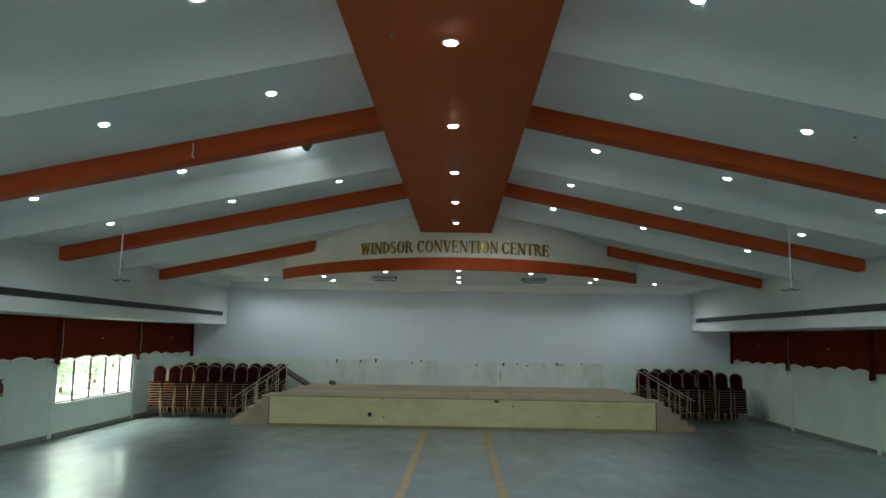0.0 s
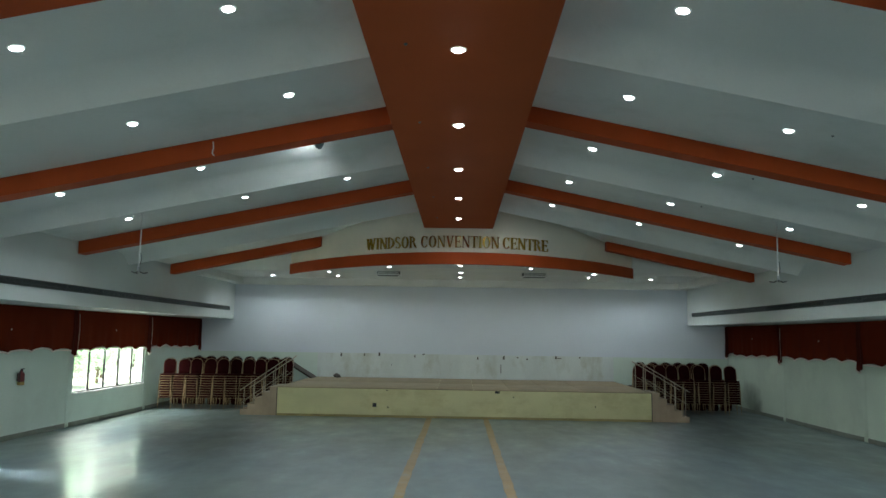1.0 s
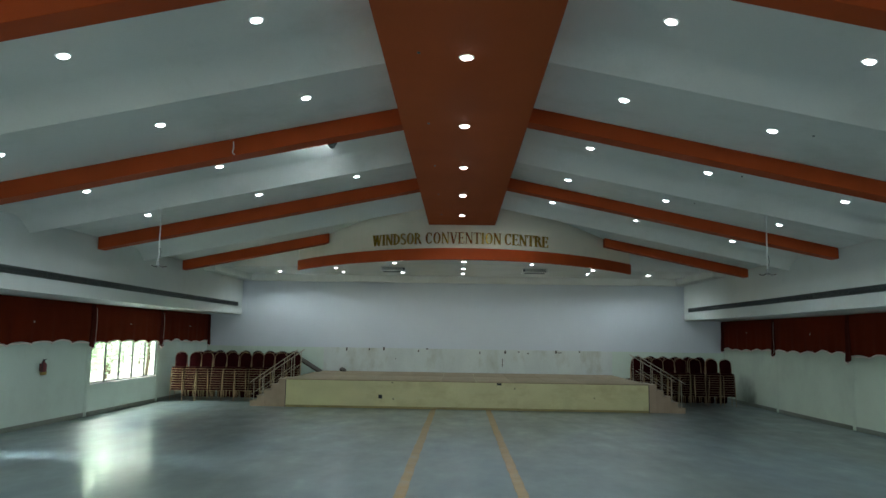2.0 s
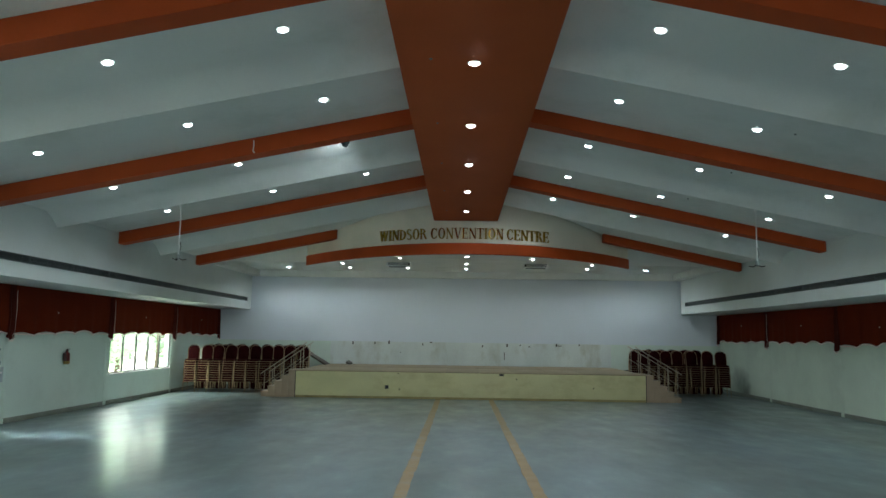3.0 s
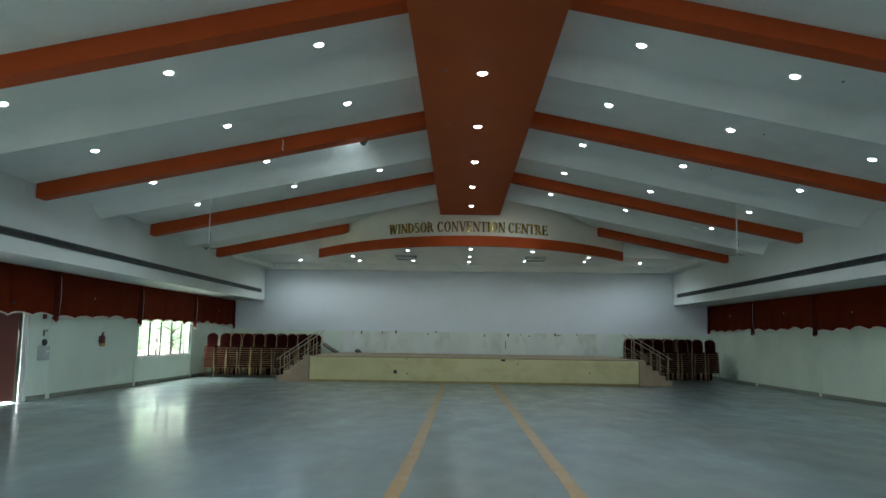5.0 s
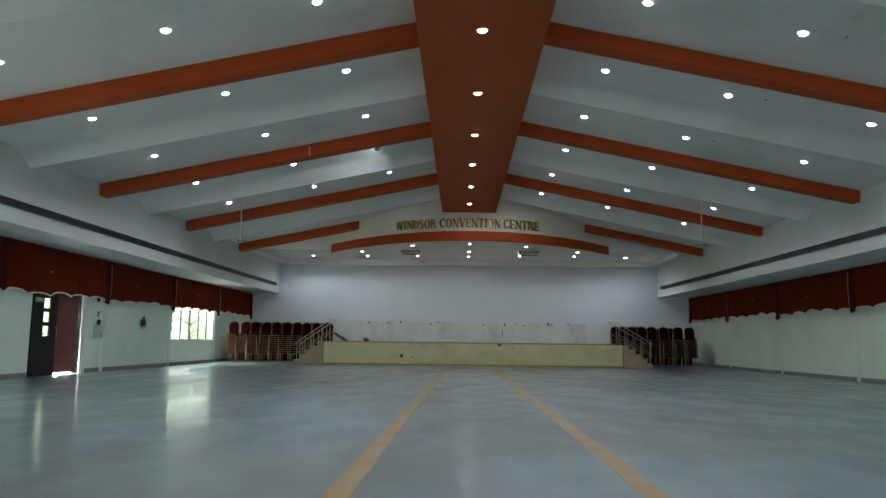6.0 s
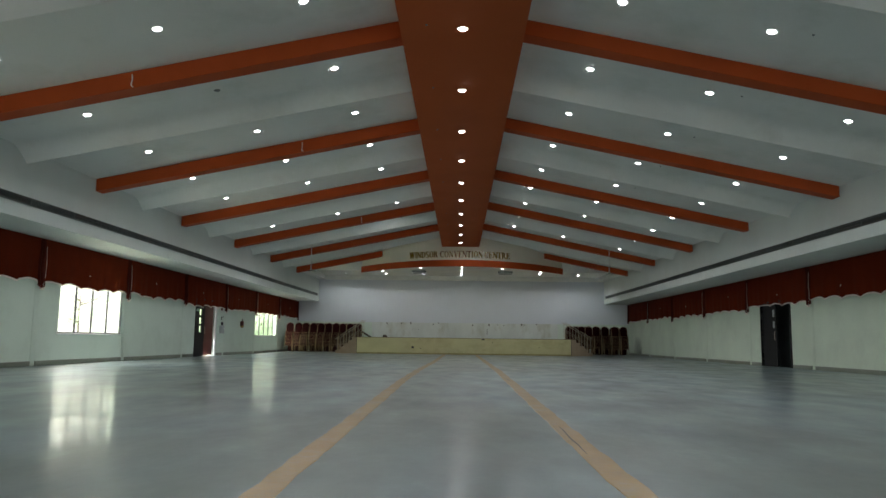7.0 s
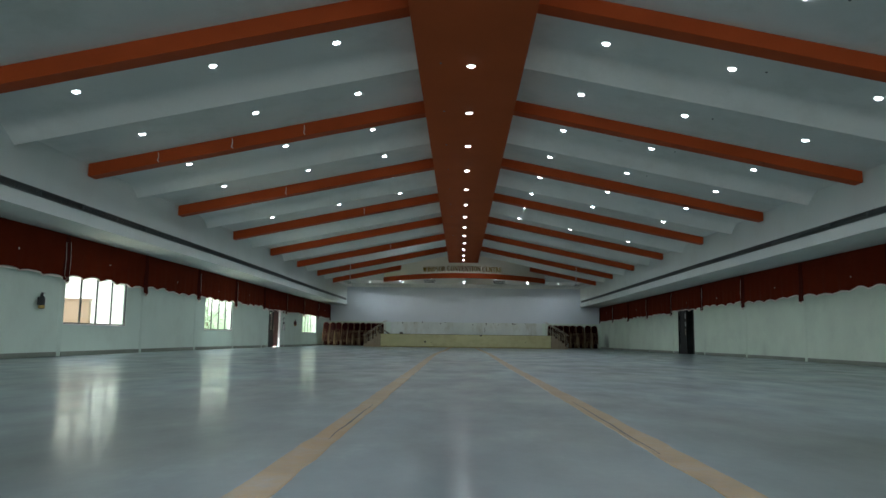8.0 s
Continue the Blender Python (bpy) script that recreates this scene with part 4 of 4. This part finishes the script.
    # a loose cream cord beside some of the pleats, kinked at its end
    for side in (-1, 1):
        if rng.random() < 0.28:
            yy = yb + side * rng.uniform(0.1, 0.15)
            part("draw_cord", tube([(x + s * 0.11, yy, 3.2), (x + s * 0.125, yy + 0.015, 2.75), (x + s * 0.12, yy - 0.01, end + 0.22), (x + s * 0.13, yy - side * 0.09, end + 0.13),
                                    (x + s * 0.13, yy - side * 0.02, end + 0.05), (x + s * 0.13, yy - side * 0.08, end - 0.01)], 0.0045, 5), M_PIPING, val)
    return val


edges = sorted([Y1 - 0.1] + PIL[:12])
for i, (a, b) in enumerate(zip(edges, edges[1:])):
    valance(WL, 1, a + 0.02, b - 0.02, i + 1)
    valance(WR, -1, a + 0.02, b - 0.02, i + 40)

# ---------------------------------------------------------------- recessed downlights
def downlight(material, beam):
    dl = thing("downlight", "small round recessed downlight with white rim, lit cool white", "downlight", "recessed downlights")
    bm = bmesh.new()
    add_lathe(bm, [(0.066, 0.002), (0.066, -0.004), (0.08, -0.012), (0.094, -0.004), (0.096, 0.004), (0.066, 0.004)], 20)
    part("rim", bm, M_TRIM, dl)
    part("lens", lathe([(0.066, 0.002), (0.065, -0.009), (0.06, -0.016), (0.049, -0.023), (0.03, -0.028), (0.01, -0.03)], 20), material, dl)
    if beam:
        lamp = bpy.data.lights.new("downlight_beam", "SPOT")
        lamp.energy, lamp.spot_size, lamp.spot_blend, lamp.shadow_soft_size, lamp.color = beam, radians(164), 0.5, 0.2, (0.86, 0.945, 1.0)
        ob = new("beam", lamp)
        ob.parent = dl
        ob.location = (0, 0, -0.1)
    return dl


lit = downlight(M_LENS, BEAM)
dim = downlight(M_DIM, 0)
tagged(dim, "small round recessed downlight with white rim, glowing faintly")
bright = downlight(M_LENS, BEAM * 0.55)
strong = downlight(M_LENS, BEAM * 1.9)
off = downlight(M_OFF, 0)
tagged(off, "small round recessed downlight with white rim, unlit")
used = {"lit": False, "dim": False, "off": False, "bright": False, "strong": False}


def place(kind, m):
    src = {"lit": lit, "dim": dim, "off": off, "bright": bright, "strong": strong}[kind]
    if used[kind]:
        copy_thing(src, m)
    else:
        src.matrix_basis = m
        used[kind] = True


FAINT = {(2, -1), (3, 2)}
UNLIT = {(3, -1), (3, -2), (3, -3), (-5, -2)}
BROKEN = (1, -1)
for r in range(3, -17, -1):
    y = LIGHT_Y + LIGHT_D * r
    place("lit", pose(AX, y, STRIP_Z - 0.002))
    for c in (-3, -2, -1, 1, 2, 3):
        if (r, c) == BROKEN:
            continue
        x = {-3: -7.66, -2: -5.04, -1: -2.67, 1: 2.5, 2: 4.87, 3: 7.58}[c]
        if r == -1 and c > 0:
            x -= 0.08
        if c == -3 and r > 0:
            x -= 0.07
        place("dim" if (r, c) in FAINT else "off" if (r, c) in UNLIT else "lit", pose(x, y + (-0.07 if c < 0 else 0.1 * max(0, r)), ceil_z(x) - 0.002, 0, math.degrees(math.atan(SLOPE)) * (1 if c > 0 else -1), 0))
for x, y in ((0, 23.6), (-2.45, 24.3), (2.4, 24.3), (0, 26.3), (-4.93, 26.6), (4.9, 26.2), (0, 28.4), (-2.45, 28.2), (2.42, 27.9), (-4.9, 28.4), (5.0, 27.9), (-7.55, 28.5), (7.5, 28.2)):
    place("strong" if abs(x) > 7 else "lit" if abs(x) > 4 else "bright", pose(x, y, SOFF2 - 0.002))

# small sensors beside the lamps
for r in range(3, -14, -1):
    y = LIGHT_Y + LIGHT_D * r - 0.15
    for x, z, tilt in ((AX - 0.58, STRIP_Z, 0), (5.45, ceil_z(5.45), math.degrees(math.atan(SLOPE)))):
        dot = link_mesh("ceiling_sensor", lathe([(0.022, 0.004), (0.022, -0.008), (0.012, -0.018), (0.008, -0.02)], 10), M_SLOT)
        dot.matrix_basis = pose(x, y, z, 0, tilt, 0)
        tagged(dot, "tiny grey sensor fixed to the ceiling", "sensor", "ceiling sensors")

# one lamp has dropped out of its hole and shines along the ceiling
x, y = AX - 2.6, 12.45
loose = thing("hanging_downlight", "downlight dropped out of its hole, hanging by its wire", "downlight", m=Matrix.Translation((x, y, ceil_z(x) - 0.11)))
can = part("can", lathe([(0.03, 0.12), (0.05, 0.11), (0.075, 0.05), (0.08, 0.0), (0.1, -0.004), (0.1, 0.004)], 16), M_SLOT, loose)
lens = part("lens", lathe([(0.074, 0.0), (0.074, -0.006), (0.05, -0.008)], 16), M_LENS, loose)
tipped = look((0, 0, 0), (-0.72, 0.62, -0.06))
for o in (can, lens):
    o.matrix_basis = tipped
lamp = bpy.data.lights.new("loose_beam", "SPOT")
lamp.energy, lamp.spot_size, lamp.spot_blend, lamp.shadow_soft_size, lamp.color = BEAM * 1.3, radians(130), 0.7, 0.06, (0.86, 0.945, 1.0)
ob = new("beam", lamp)
ob.parent = loose
ob.matrix_basis = tipped @ Matrix.Translation((0, 0, -0.05))
part("wire", tube([(0.08, 0, 0.02), (0.1, 0, 0.07), (0.03, 0.0, 0.12)], 0.005, 5), M_BLACK, loose)

# ---------------------------------------------------------------- ceiling cassettes over the stage
for x, inner in ((-2.66, 1), (2.7, -1)):
    ac = thing("ceiling_vent", "white boxed ceiling air vent with dark grey slats along its front", "air vent", "ceiling vents", Matrix.Translation((x, 26.2, SOFF2)))
    part("frame", box(-0.46, 0.46, -0.32, 0.32, -0.16, 0.0, 0.012), M_TRIM, ac)
    part("backing", box(-0.4, 0.4, -0.326, -0.31, -0.135, -0.025), M_SLOT, ac)
    for i in range(3):
        z = -0.125 + 0.036 * i
        part("slat", prism([(-0.325, z), (-0.345, z - 0.008), (-0.345, z - 0.002), (-0.325, z + 0.012)], "x", -0.4, 0.4), M_TRIM, ac)
    part("lower_frame", box(-0.38, 0.38, -0.26, 0.26, -0.168, -0.158, 0.003), M_SLOT, ac, "grey grille underneath")
    part("sensor", box(*sorted((inner * 0.405, inner * 0.455)), -0.335, -0.31, -0.13, -0.03, 0.004), M_BLACK, ac)

# ---------------------------------------------------------------- bare fan rods
for x, y in ((-7.12, 15.2), (6.86, 15.2)):
    rod = thing("fan_rod", "white hanging fan rod without a fan, hooks at its foot", "rod", "hanging fan rods", Matrix.Translation((x, y, 0)))
    top = ceil_z(x)
    part("canopy", lathe([(0.016, top - 0.2), (0.028, top - 0.18), (0.034, top - 0.08), (0.036, top + 0.02)], 14), M_TRIM, rod)
    part("tube", tube([(0, 0, 4.1), (0.01, 0, top - 0.1)], 0.0135, 10), M_TRIM, rod)
    part("collar", lathe([(0.02, 4.02), (0.034, 4.04), (0.034, 4.12), (0.02, 4.14)], 12), M_PLASTIC, rod)
    for a in (10, 130, 250):
        c, s = math.cos(radians(a)), math.sin(radians(a))
        part("hook", tube([(0.02 * c, 0.02 * s, 4.04), (0.1 * c, 0.1 * s, 4.0), (0.2 * c, 0.2 * s, 4.02)], 0.012, 6), M_BLACK, rod)
    part("wire", tube([(0.03, 0, 4.45), (0.05, 0.01, 4.3), (0.03, 0, 4.2)], 0.008, 5), M_BLACK, rod)

# ---------------------------------------------------------------- gilded name over the stage
WIDTH = {"I": 0.45, "W": 1.35, "N": 1.05, "O": 1.05, "D": 1.0, "C": 1.0, "V": 1.05, "T": 0.95, "E": 0.85, "R": 1.0, "S": 0.8}
THICK, THIN, HAIR = 0.23, 0.105, 0.055


def letter_mesh(ch):
    """A raised Roman capital one unit high: thick and thin strokes, each with its own small depth, and fine serifs."""
    bm = bmesh.new()
    w = WIDTH[ch] / 2
    depth = [0.06]

    def plate(outline):
        depth[0] += 0.0015
        add_prism(bm, [(x / (2 * w), y) for x, y in outline], "z", -depth[0], depth[0])

    def slab(x0, x1, y0, y1):
        plate([(x0, y0), (x1, y0), (x1, y1), (x0, y1)])

    def foot(x, y, half):
        slab(max(-w, x - half), min(w, x + half), *((0.0, HAIR) if y == 0 else (1 - HAIR, 1.0)))

    def slant(x0, x1, t):
        """A stroke from x0 at the foot to x1 at the top."""
        plate([(x0 - t / 2, 0), (x0 + t / 2, 0), (x1 + t / 2, 1), (x1 - t / 2, 1)])

    def stem(x, t=THICK, ends=(0, 1)):
        slab(x - t / 2, x + t / 2, 0, 1)
        for y in ends:
            foot(x, y, t / 2 + 0.085)

    def bowl(cx, cy, rx, ry, tx, ty, a0, a1, n=12):
        angles = [radians(a0 + (a1 - a0) * i / n) for i in range(n + 1)]
        plate([(cx + rx * math.cos(a), cy + ry * math.sin(a)) for a in angles] + [(cx + (rx - tx) * math.cos(a), cy + (ry - ty) * math.sin(a)) for a in angles[::-1]])

    left = -w + THICK / 2 + 0.06
    if ch == "I":
        stem(0)
    elif ch == "T":
        stem(0, ends=(0,))
        foot(0, 1, w)
        for e in (-1, 1):
            plate([(e * w, 0.74), (e * w, 0.99), (e * (w - 0.12), 0.99)][::-e])
    elif ch == "E":
        stem(left)
        slab(left, w - 0.03, 0.0, HAIR)
        slab(left, w - 0.06, 1 - HAIR, 1.0)
        slab(left, w - 0.2, 0.49, 0.545)
        slab(w - 0.26, w - 0.2, 0.40, 0.63)
        plate([(w - 0.16, 0.01), (w - 0.03, 0.01), (w, 0.27)])
        plate([(w - 0.17, 0.99), (w - 0.06, 0.76), (w - 0.06, 0.99)])
    elif ch == "N":
        stem(-w + 0.16, THIN)
        stem(w - 0.14, THIN, (1,))
        slant(w - 0.16, -w + 0.16, THICK)
    elif ch == "V":
        slant(0.0, -w + 0.18, THICK)
        slant(0.03, w - 0.14, THIN)
        foot(-w + 0.18, 1, 0.2)
        foot(w - 0.14, 1, 0.15)
    elif ch == "W":
        for x0, x1, t in ((-0.33, -0.52, THICK), (-0.31, -0.04, THIN), (0.22, -0.02, THICK), (0.25, 0.54, THIN)):
            slant(x0, x1, t)
        for x, half in ((-0.52, 0.17), (-0.02, 0.17), (0.54, 0.13)):
            foot(x, 1, half)
    elif ch == "O":
        bowl(0, 0.5, w - 0.03, 0.515, THICK, 0.06, 0, 180)
        bowl(0, 0.5, w - 0.03, 0.515, THICK, 0.06, 180, 360)
    elif ch == "C":
        bowl(0.03, 0.5, w - 0.04, 0.515, THICK, 0.06, 48, 312, 18)
        slab(w - 0.19, w - 0.11, 0.7, 0.99)
        slab(w - 0.19, w - 0.11, 0.08, 0.27)
    elif ch == "D":
        stem(left)
        bowl(left, 0.5, 2 * w - 0.2, 0.5, THICK, HAIR, -90, 90)
    elif ch == "R":
        stem(left)
        bowl(left, 0.74, 2 * w - 0.4, 0.26, THICK, HAIR, -90, 90)
        plate([(w - 0.22, 0), (w + 0.02, 0), (0.16, 0.52), (-0.06, 0.52)])
    elif ch == "S":
        bowl(-0.02, 0.745, w - 0.03, 0.27, 0.17, 0.075, 28, 270, 14)
        bowl(-0.01, 0.255, w, 0.27, 0.19, 0.075, 90, -150, 14)
        plate([(-0.26, 0.62), (0.22, 0.32), (0.3, 0.42), (-0.2, 0.72)])
    bmesh.ops.recalc_face_normals(bm, faces=bm.faces[:])
    me = bpy.data.meshes.new("letter")
    bm.to_mesh(me)
    bm.free()
    me.materials.append(M_BRASS)
    return me


name_sign = thing("wall_lettering", "raised polished brass capital letters on the bowed white wall", "lettering")
LETTERS = {c: letter_mesh(c) for c in WIDTH}
for word, xa, xb in (("WINDSOR", -2.93, -1.33), ("CONVENTION", -1.21, 1.13), ("CENTRE", 1.23, 2.66)):
    total = sum(WIDTH[c] for c in word)
    gap = 0.022
    unit = (xb - xa - gap * (len(word) - 1)) / total
    x = xa
    for c in word:
        w = unit * WIDTH[c]
        mid = x + w / 2
        slope = math.degrees(math.atan(2 * ARC_K * mid))
        o = new("letter", LETTERS[c])
        o.parent = name_sign
        o.matrix_basis = Matrix.Translation((mid, bow(mid) - 0.035, 5.34)) @ pose(0, 0, 0, 90, 0, slope) @ Matrix.Diagonal((w / math.cos(radians(slope)), 0.345, 0.35, 1))
        x += w + gap

# ---------------------------------------------------------------- wall fittings
def extinguisher(y, z, colour, coat):
    ex = thing("fire_extinguisher", "small %s fire extinguisher with yellow label on a wall bracket" % colour, "extinguisher", "fire extinguishers", Matrix.Translation((WL + 0.1, y, z)))
    body = part("cylinder", lathe([(0.05, 0.0), (0.075, 0.015), (0.078, 0.26), (0.06, 0.31), (0.025, 0.335), (0.025, 0.36)], 18), coat, ex)
    part("label", lathe([(0.079, 0.015), (0.0795, 0.02), (0.0795, 0.085), (0.079, 0.09)], 18), M_YELLOW, body, "yellow label")
    valve = part("valve", box(-0.02, 0.02, -0.03, 0.03, 0.36, 0.40, 0.004), M_BLACK, ex)
    part("lever", box(-0.012, 0.012, -0.03, 0.12, 0.40, 0.415, 0.003), M_BLACK, valve)
    part("hose", tube([(0, -0.03, 0.38), (0.02, -0.1, 0.36), (0.03, -0.125, 0.25), (0.03, -0.115, 0.08)], 0.013, 7), M_BLACK, valve)
    part("bracket", box(-0.1, -0.07, -0.03, 0.03, 0.1, 0.3, 0.003), M_BLACK, ex)


extinguisher(17.62, 1.34, "dark red", M_RED)
extinguisher(-11.5, 1.34, "black", M_BLACK)
call = thing("alarm_call_point", "small dark red square alarm box on the wall", "alarm", m=Matrix.Translation((WL, 14.62, 2.14)))
part("case", box(0, 0.05, -0.06, 0.06, -0.06, 0.06, 0.008), M_RED, call)
part("plate", box(0.05, 0.054, -0.035, 0.035, -0.035, 0.035), M_DARK, call)
hook = thing("wall_hook", "small black bracket on the wall", "bracket", m=Matrix.Translation((WL, 14.66, 1.72)))
part("plate", box(0, 0.02, -0.025, 0.025, -0.08, 0.08, 0.004), M_BLACK, hook)
part("arm", tube([(0.02, 0, 0.05), (0.09, 0, 0.05), (0.1, -0.01, 0.09)], 0.012, 6), M_BLACK, hook)
panel = thing("control_box", "grey plastic box on the wall with a round dark dial above", "control box", m=Matrix.Translation((WL, 14.62, 1.03)))
case = part("case", box(0, 0.12, -0.19, 0.19, 0, 0.36, 0.015), M_PLASTIC, panel)
part("cover", box(0.12, 0.128, -0.15, 0.15, 0.04, 0.3, 0.006), M_PLASTIC, case)
dial = part("dial", lathe([(0.085, 0.0), (0.085, 0.05), (0.06, 0.07)], 18), M_BLACK, panel)
dial.matrix_basis = Matrix.Translation((0.03, 0.02, 0.45)) @ pose(0, 0, 0, 0, 90, 0)
part("switch", box(0.128, 0.14, 0.03, 0.11, 0.2, 0.25, 0.003), M_TRIM, case, "white switch")
for x, z, w, h in ((-4.98, 1.89, 0.06, 0.14), (-4.0, 1.9, 0.05, 0.09), (-3.37, 1.93, 0.07, 0.14), (-1.87, 1.86, 0.05, 0.09), (-1.5, 1.95, 0.09, 0.05), (0.78, 1.82, 0.05, 0.1),
                   (1.87, 1.86, 0.07, 0.14), (1.75, 1.4, 0.03, 0.35), (2.45, 1.88, 0.06, 0.05), (2.85, 1.82, 0.07, 0.05), (4.05, 1.9, 0.07, 0.12), (4.2, 1.87, 0.18, 0.03), (5.05, 1.92, 0.05, 0.07), (-2.85, 1.5, 0.03, 0.04)):
    tagged(link_mesh("wall_socket_hole", box(x - w / 2, x + w / 2, Y1 - 0.024, Y1 - 0.011, z - h / 2, z + h / 2, 0.004), M_DARK), "dark hole of a removed wall fitting", "hole", "wall fitting holes")

# ---------------------------------------------------------------- outside the windows
structure("ground", box(-400, 400, -400, 400, -0.5, -0.22), M_GROUND, "pale sunlit concrete yard outside the hall")
# glowing wall added to make the windows and their reflections bright
glow_wall = box(-64.5, -64, -120, 420, -0.6, 26)
M_GLOW_WALL = lamp_material("backdrop_glow", (1.0, 1.0, 0.76), 0.5)
structure("backdrop", glow_wall, M_GLOW_WALL, "glowing wall added for the bright yellow-green distance beyond the yard")
pier = thing("garden_wall", "short low tan rendered wall close outside the window", "wall")
part("wall", box(-13.4, -12.26, -6.6, -6.42, -0.25, 1.78, 0.02), M_TANWALL, pier)
part("coping", box(-13.43, -12.23, -6.63, -6.39, 1.78, 1.84, 0.012), M_TANWALL, pier)


def tree(x, y, h, spread, seed, leaves=800):
    rng = random.Random(seed)
    tr = thing("tree", "leafy green tree outside the windows", "tree", "trees outside", Matrix.Translation((x, y, -0.25)))
    bm = bmesh.new()
    add_tube(bm, [(0, 0, 0), (0.06, 0.03, h * 0.25), (0.0, 0.1, h * 0.5), (0.1, 0.05, h * 0.8)], [0.10, 0.075, 0.055, 0.02], 8)
    tips = []
    for i in range(9):
        a, z = rng.uniform(0, 6.28), h * rng.uniform(0.18, 0.7)
        r = spread * rng.uniform(0.5, 0.9)
        p = (r * math.cos(a), r * math.sin(a), z + rng.uniform(0.3, 1.0))
        add_tube(bm, [(0.03, 0.05, z), (p[0] * 0.5, p[1] * 0.5, z + 0.3), p], [0.05, 0.03, 0.012], 5)
        tips.append(Vector(p))
    part("trunk", bm, M_BARK, tr)
    verts, faces = [], []
    for i in range(leaves):
        c = rng.choice(tips) * rng.uniform(0.55, 1.1) + Vector((rng.gauss(0, 0.35), rng.gauss(0, 0.35), rng.gauss(0, 0.3)))
        q = Euler((rng.uniform(-1, 1), rng.uniform(-1, 1), rng.uniform(0, 6.28))).to_matrix()
        size = rng.uniform(0.08, 0.17)
        k = len(verts)
        verts += [c + q @ Vector(p) * size for p in ((0, -1, 0), (0.45, -0.1, 0.08), (0, 1, 0), (-0.45, -0.1, 0.08))]
        faces.append((k, k + 1, k + 2, k + 3))
    me = bpy.data.meshes.new("crown")
    me.from_pydata(verts, [], faces)
    me.materials.append(M_LEAF)
    crown = new("crown", me)
    crown.parent = tr
    tagged(crown, kind="stuff")


garden = random.Random(11)
for i in range(9):
    tree(-17.5 - garden.uniform(0, 5), 26 + 4.6 * i + garden.uniform(-1, 1), garden.uniform(3.6, 5.5), garden.uniform(1.5, 2.2), 100 + i)
for i in range(8):
    tree(-18.4 - garden.uniform(0, 2.2), 27.5 + 3.3 * i + garden.uniform(-0.8, 0.8), garden.uniform(2.4, 3.2), garden.uniform(1.2, 1.7), 200 + i)
for i in range(7):
    tree(-26.5 - garden.uniform(0, 4), 38 + 4.2 * i + garden.uniform(-1, 1), garden.uniform(4.5, 6.5), garden.uniform(1.8, 2.6), 300 + i)
# two tall trees, trunks out of view, added to block sun at the first window
tree(-14.3, 22.0, 9.5, 2.7, 401, 3000)
tree(-14.5, 25.2, 9.0, 2.6, 402, 3000)
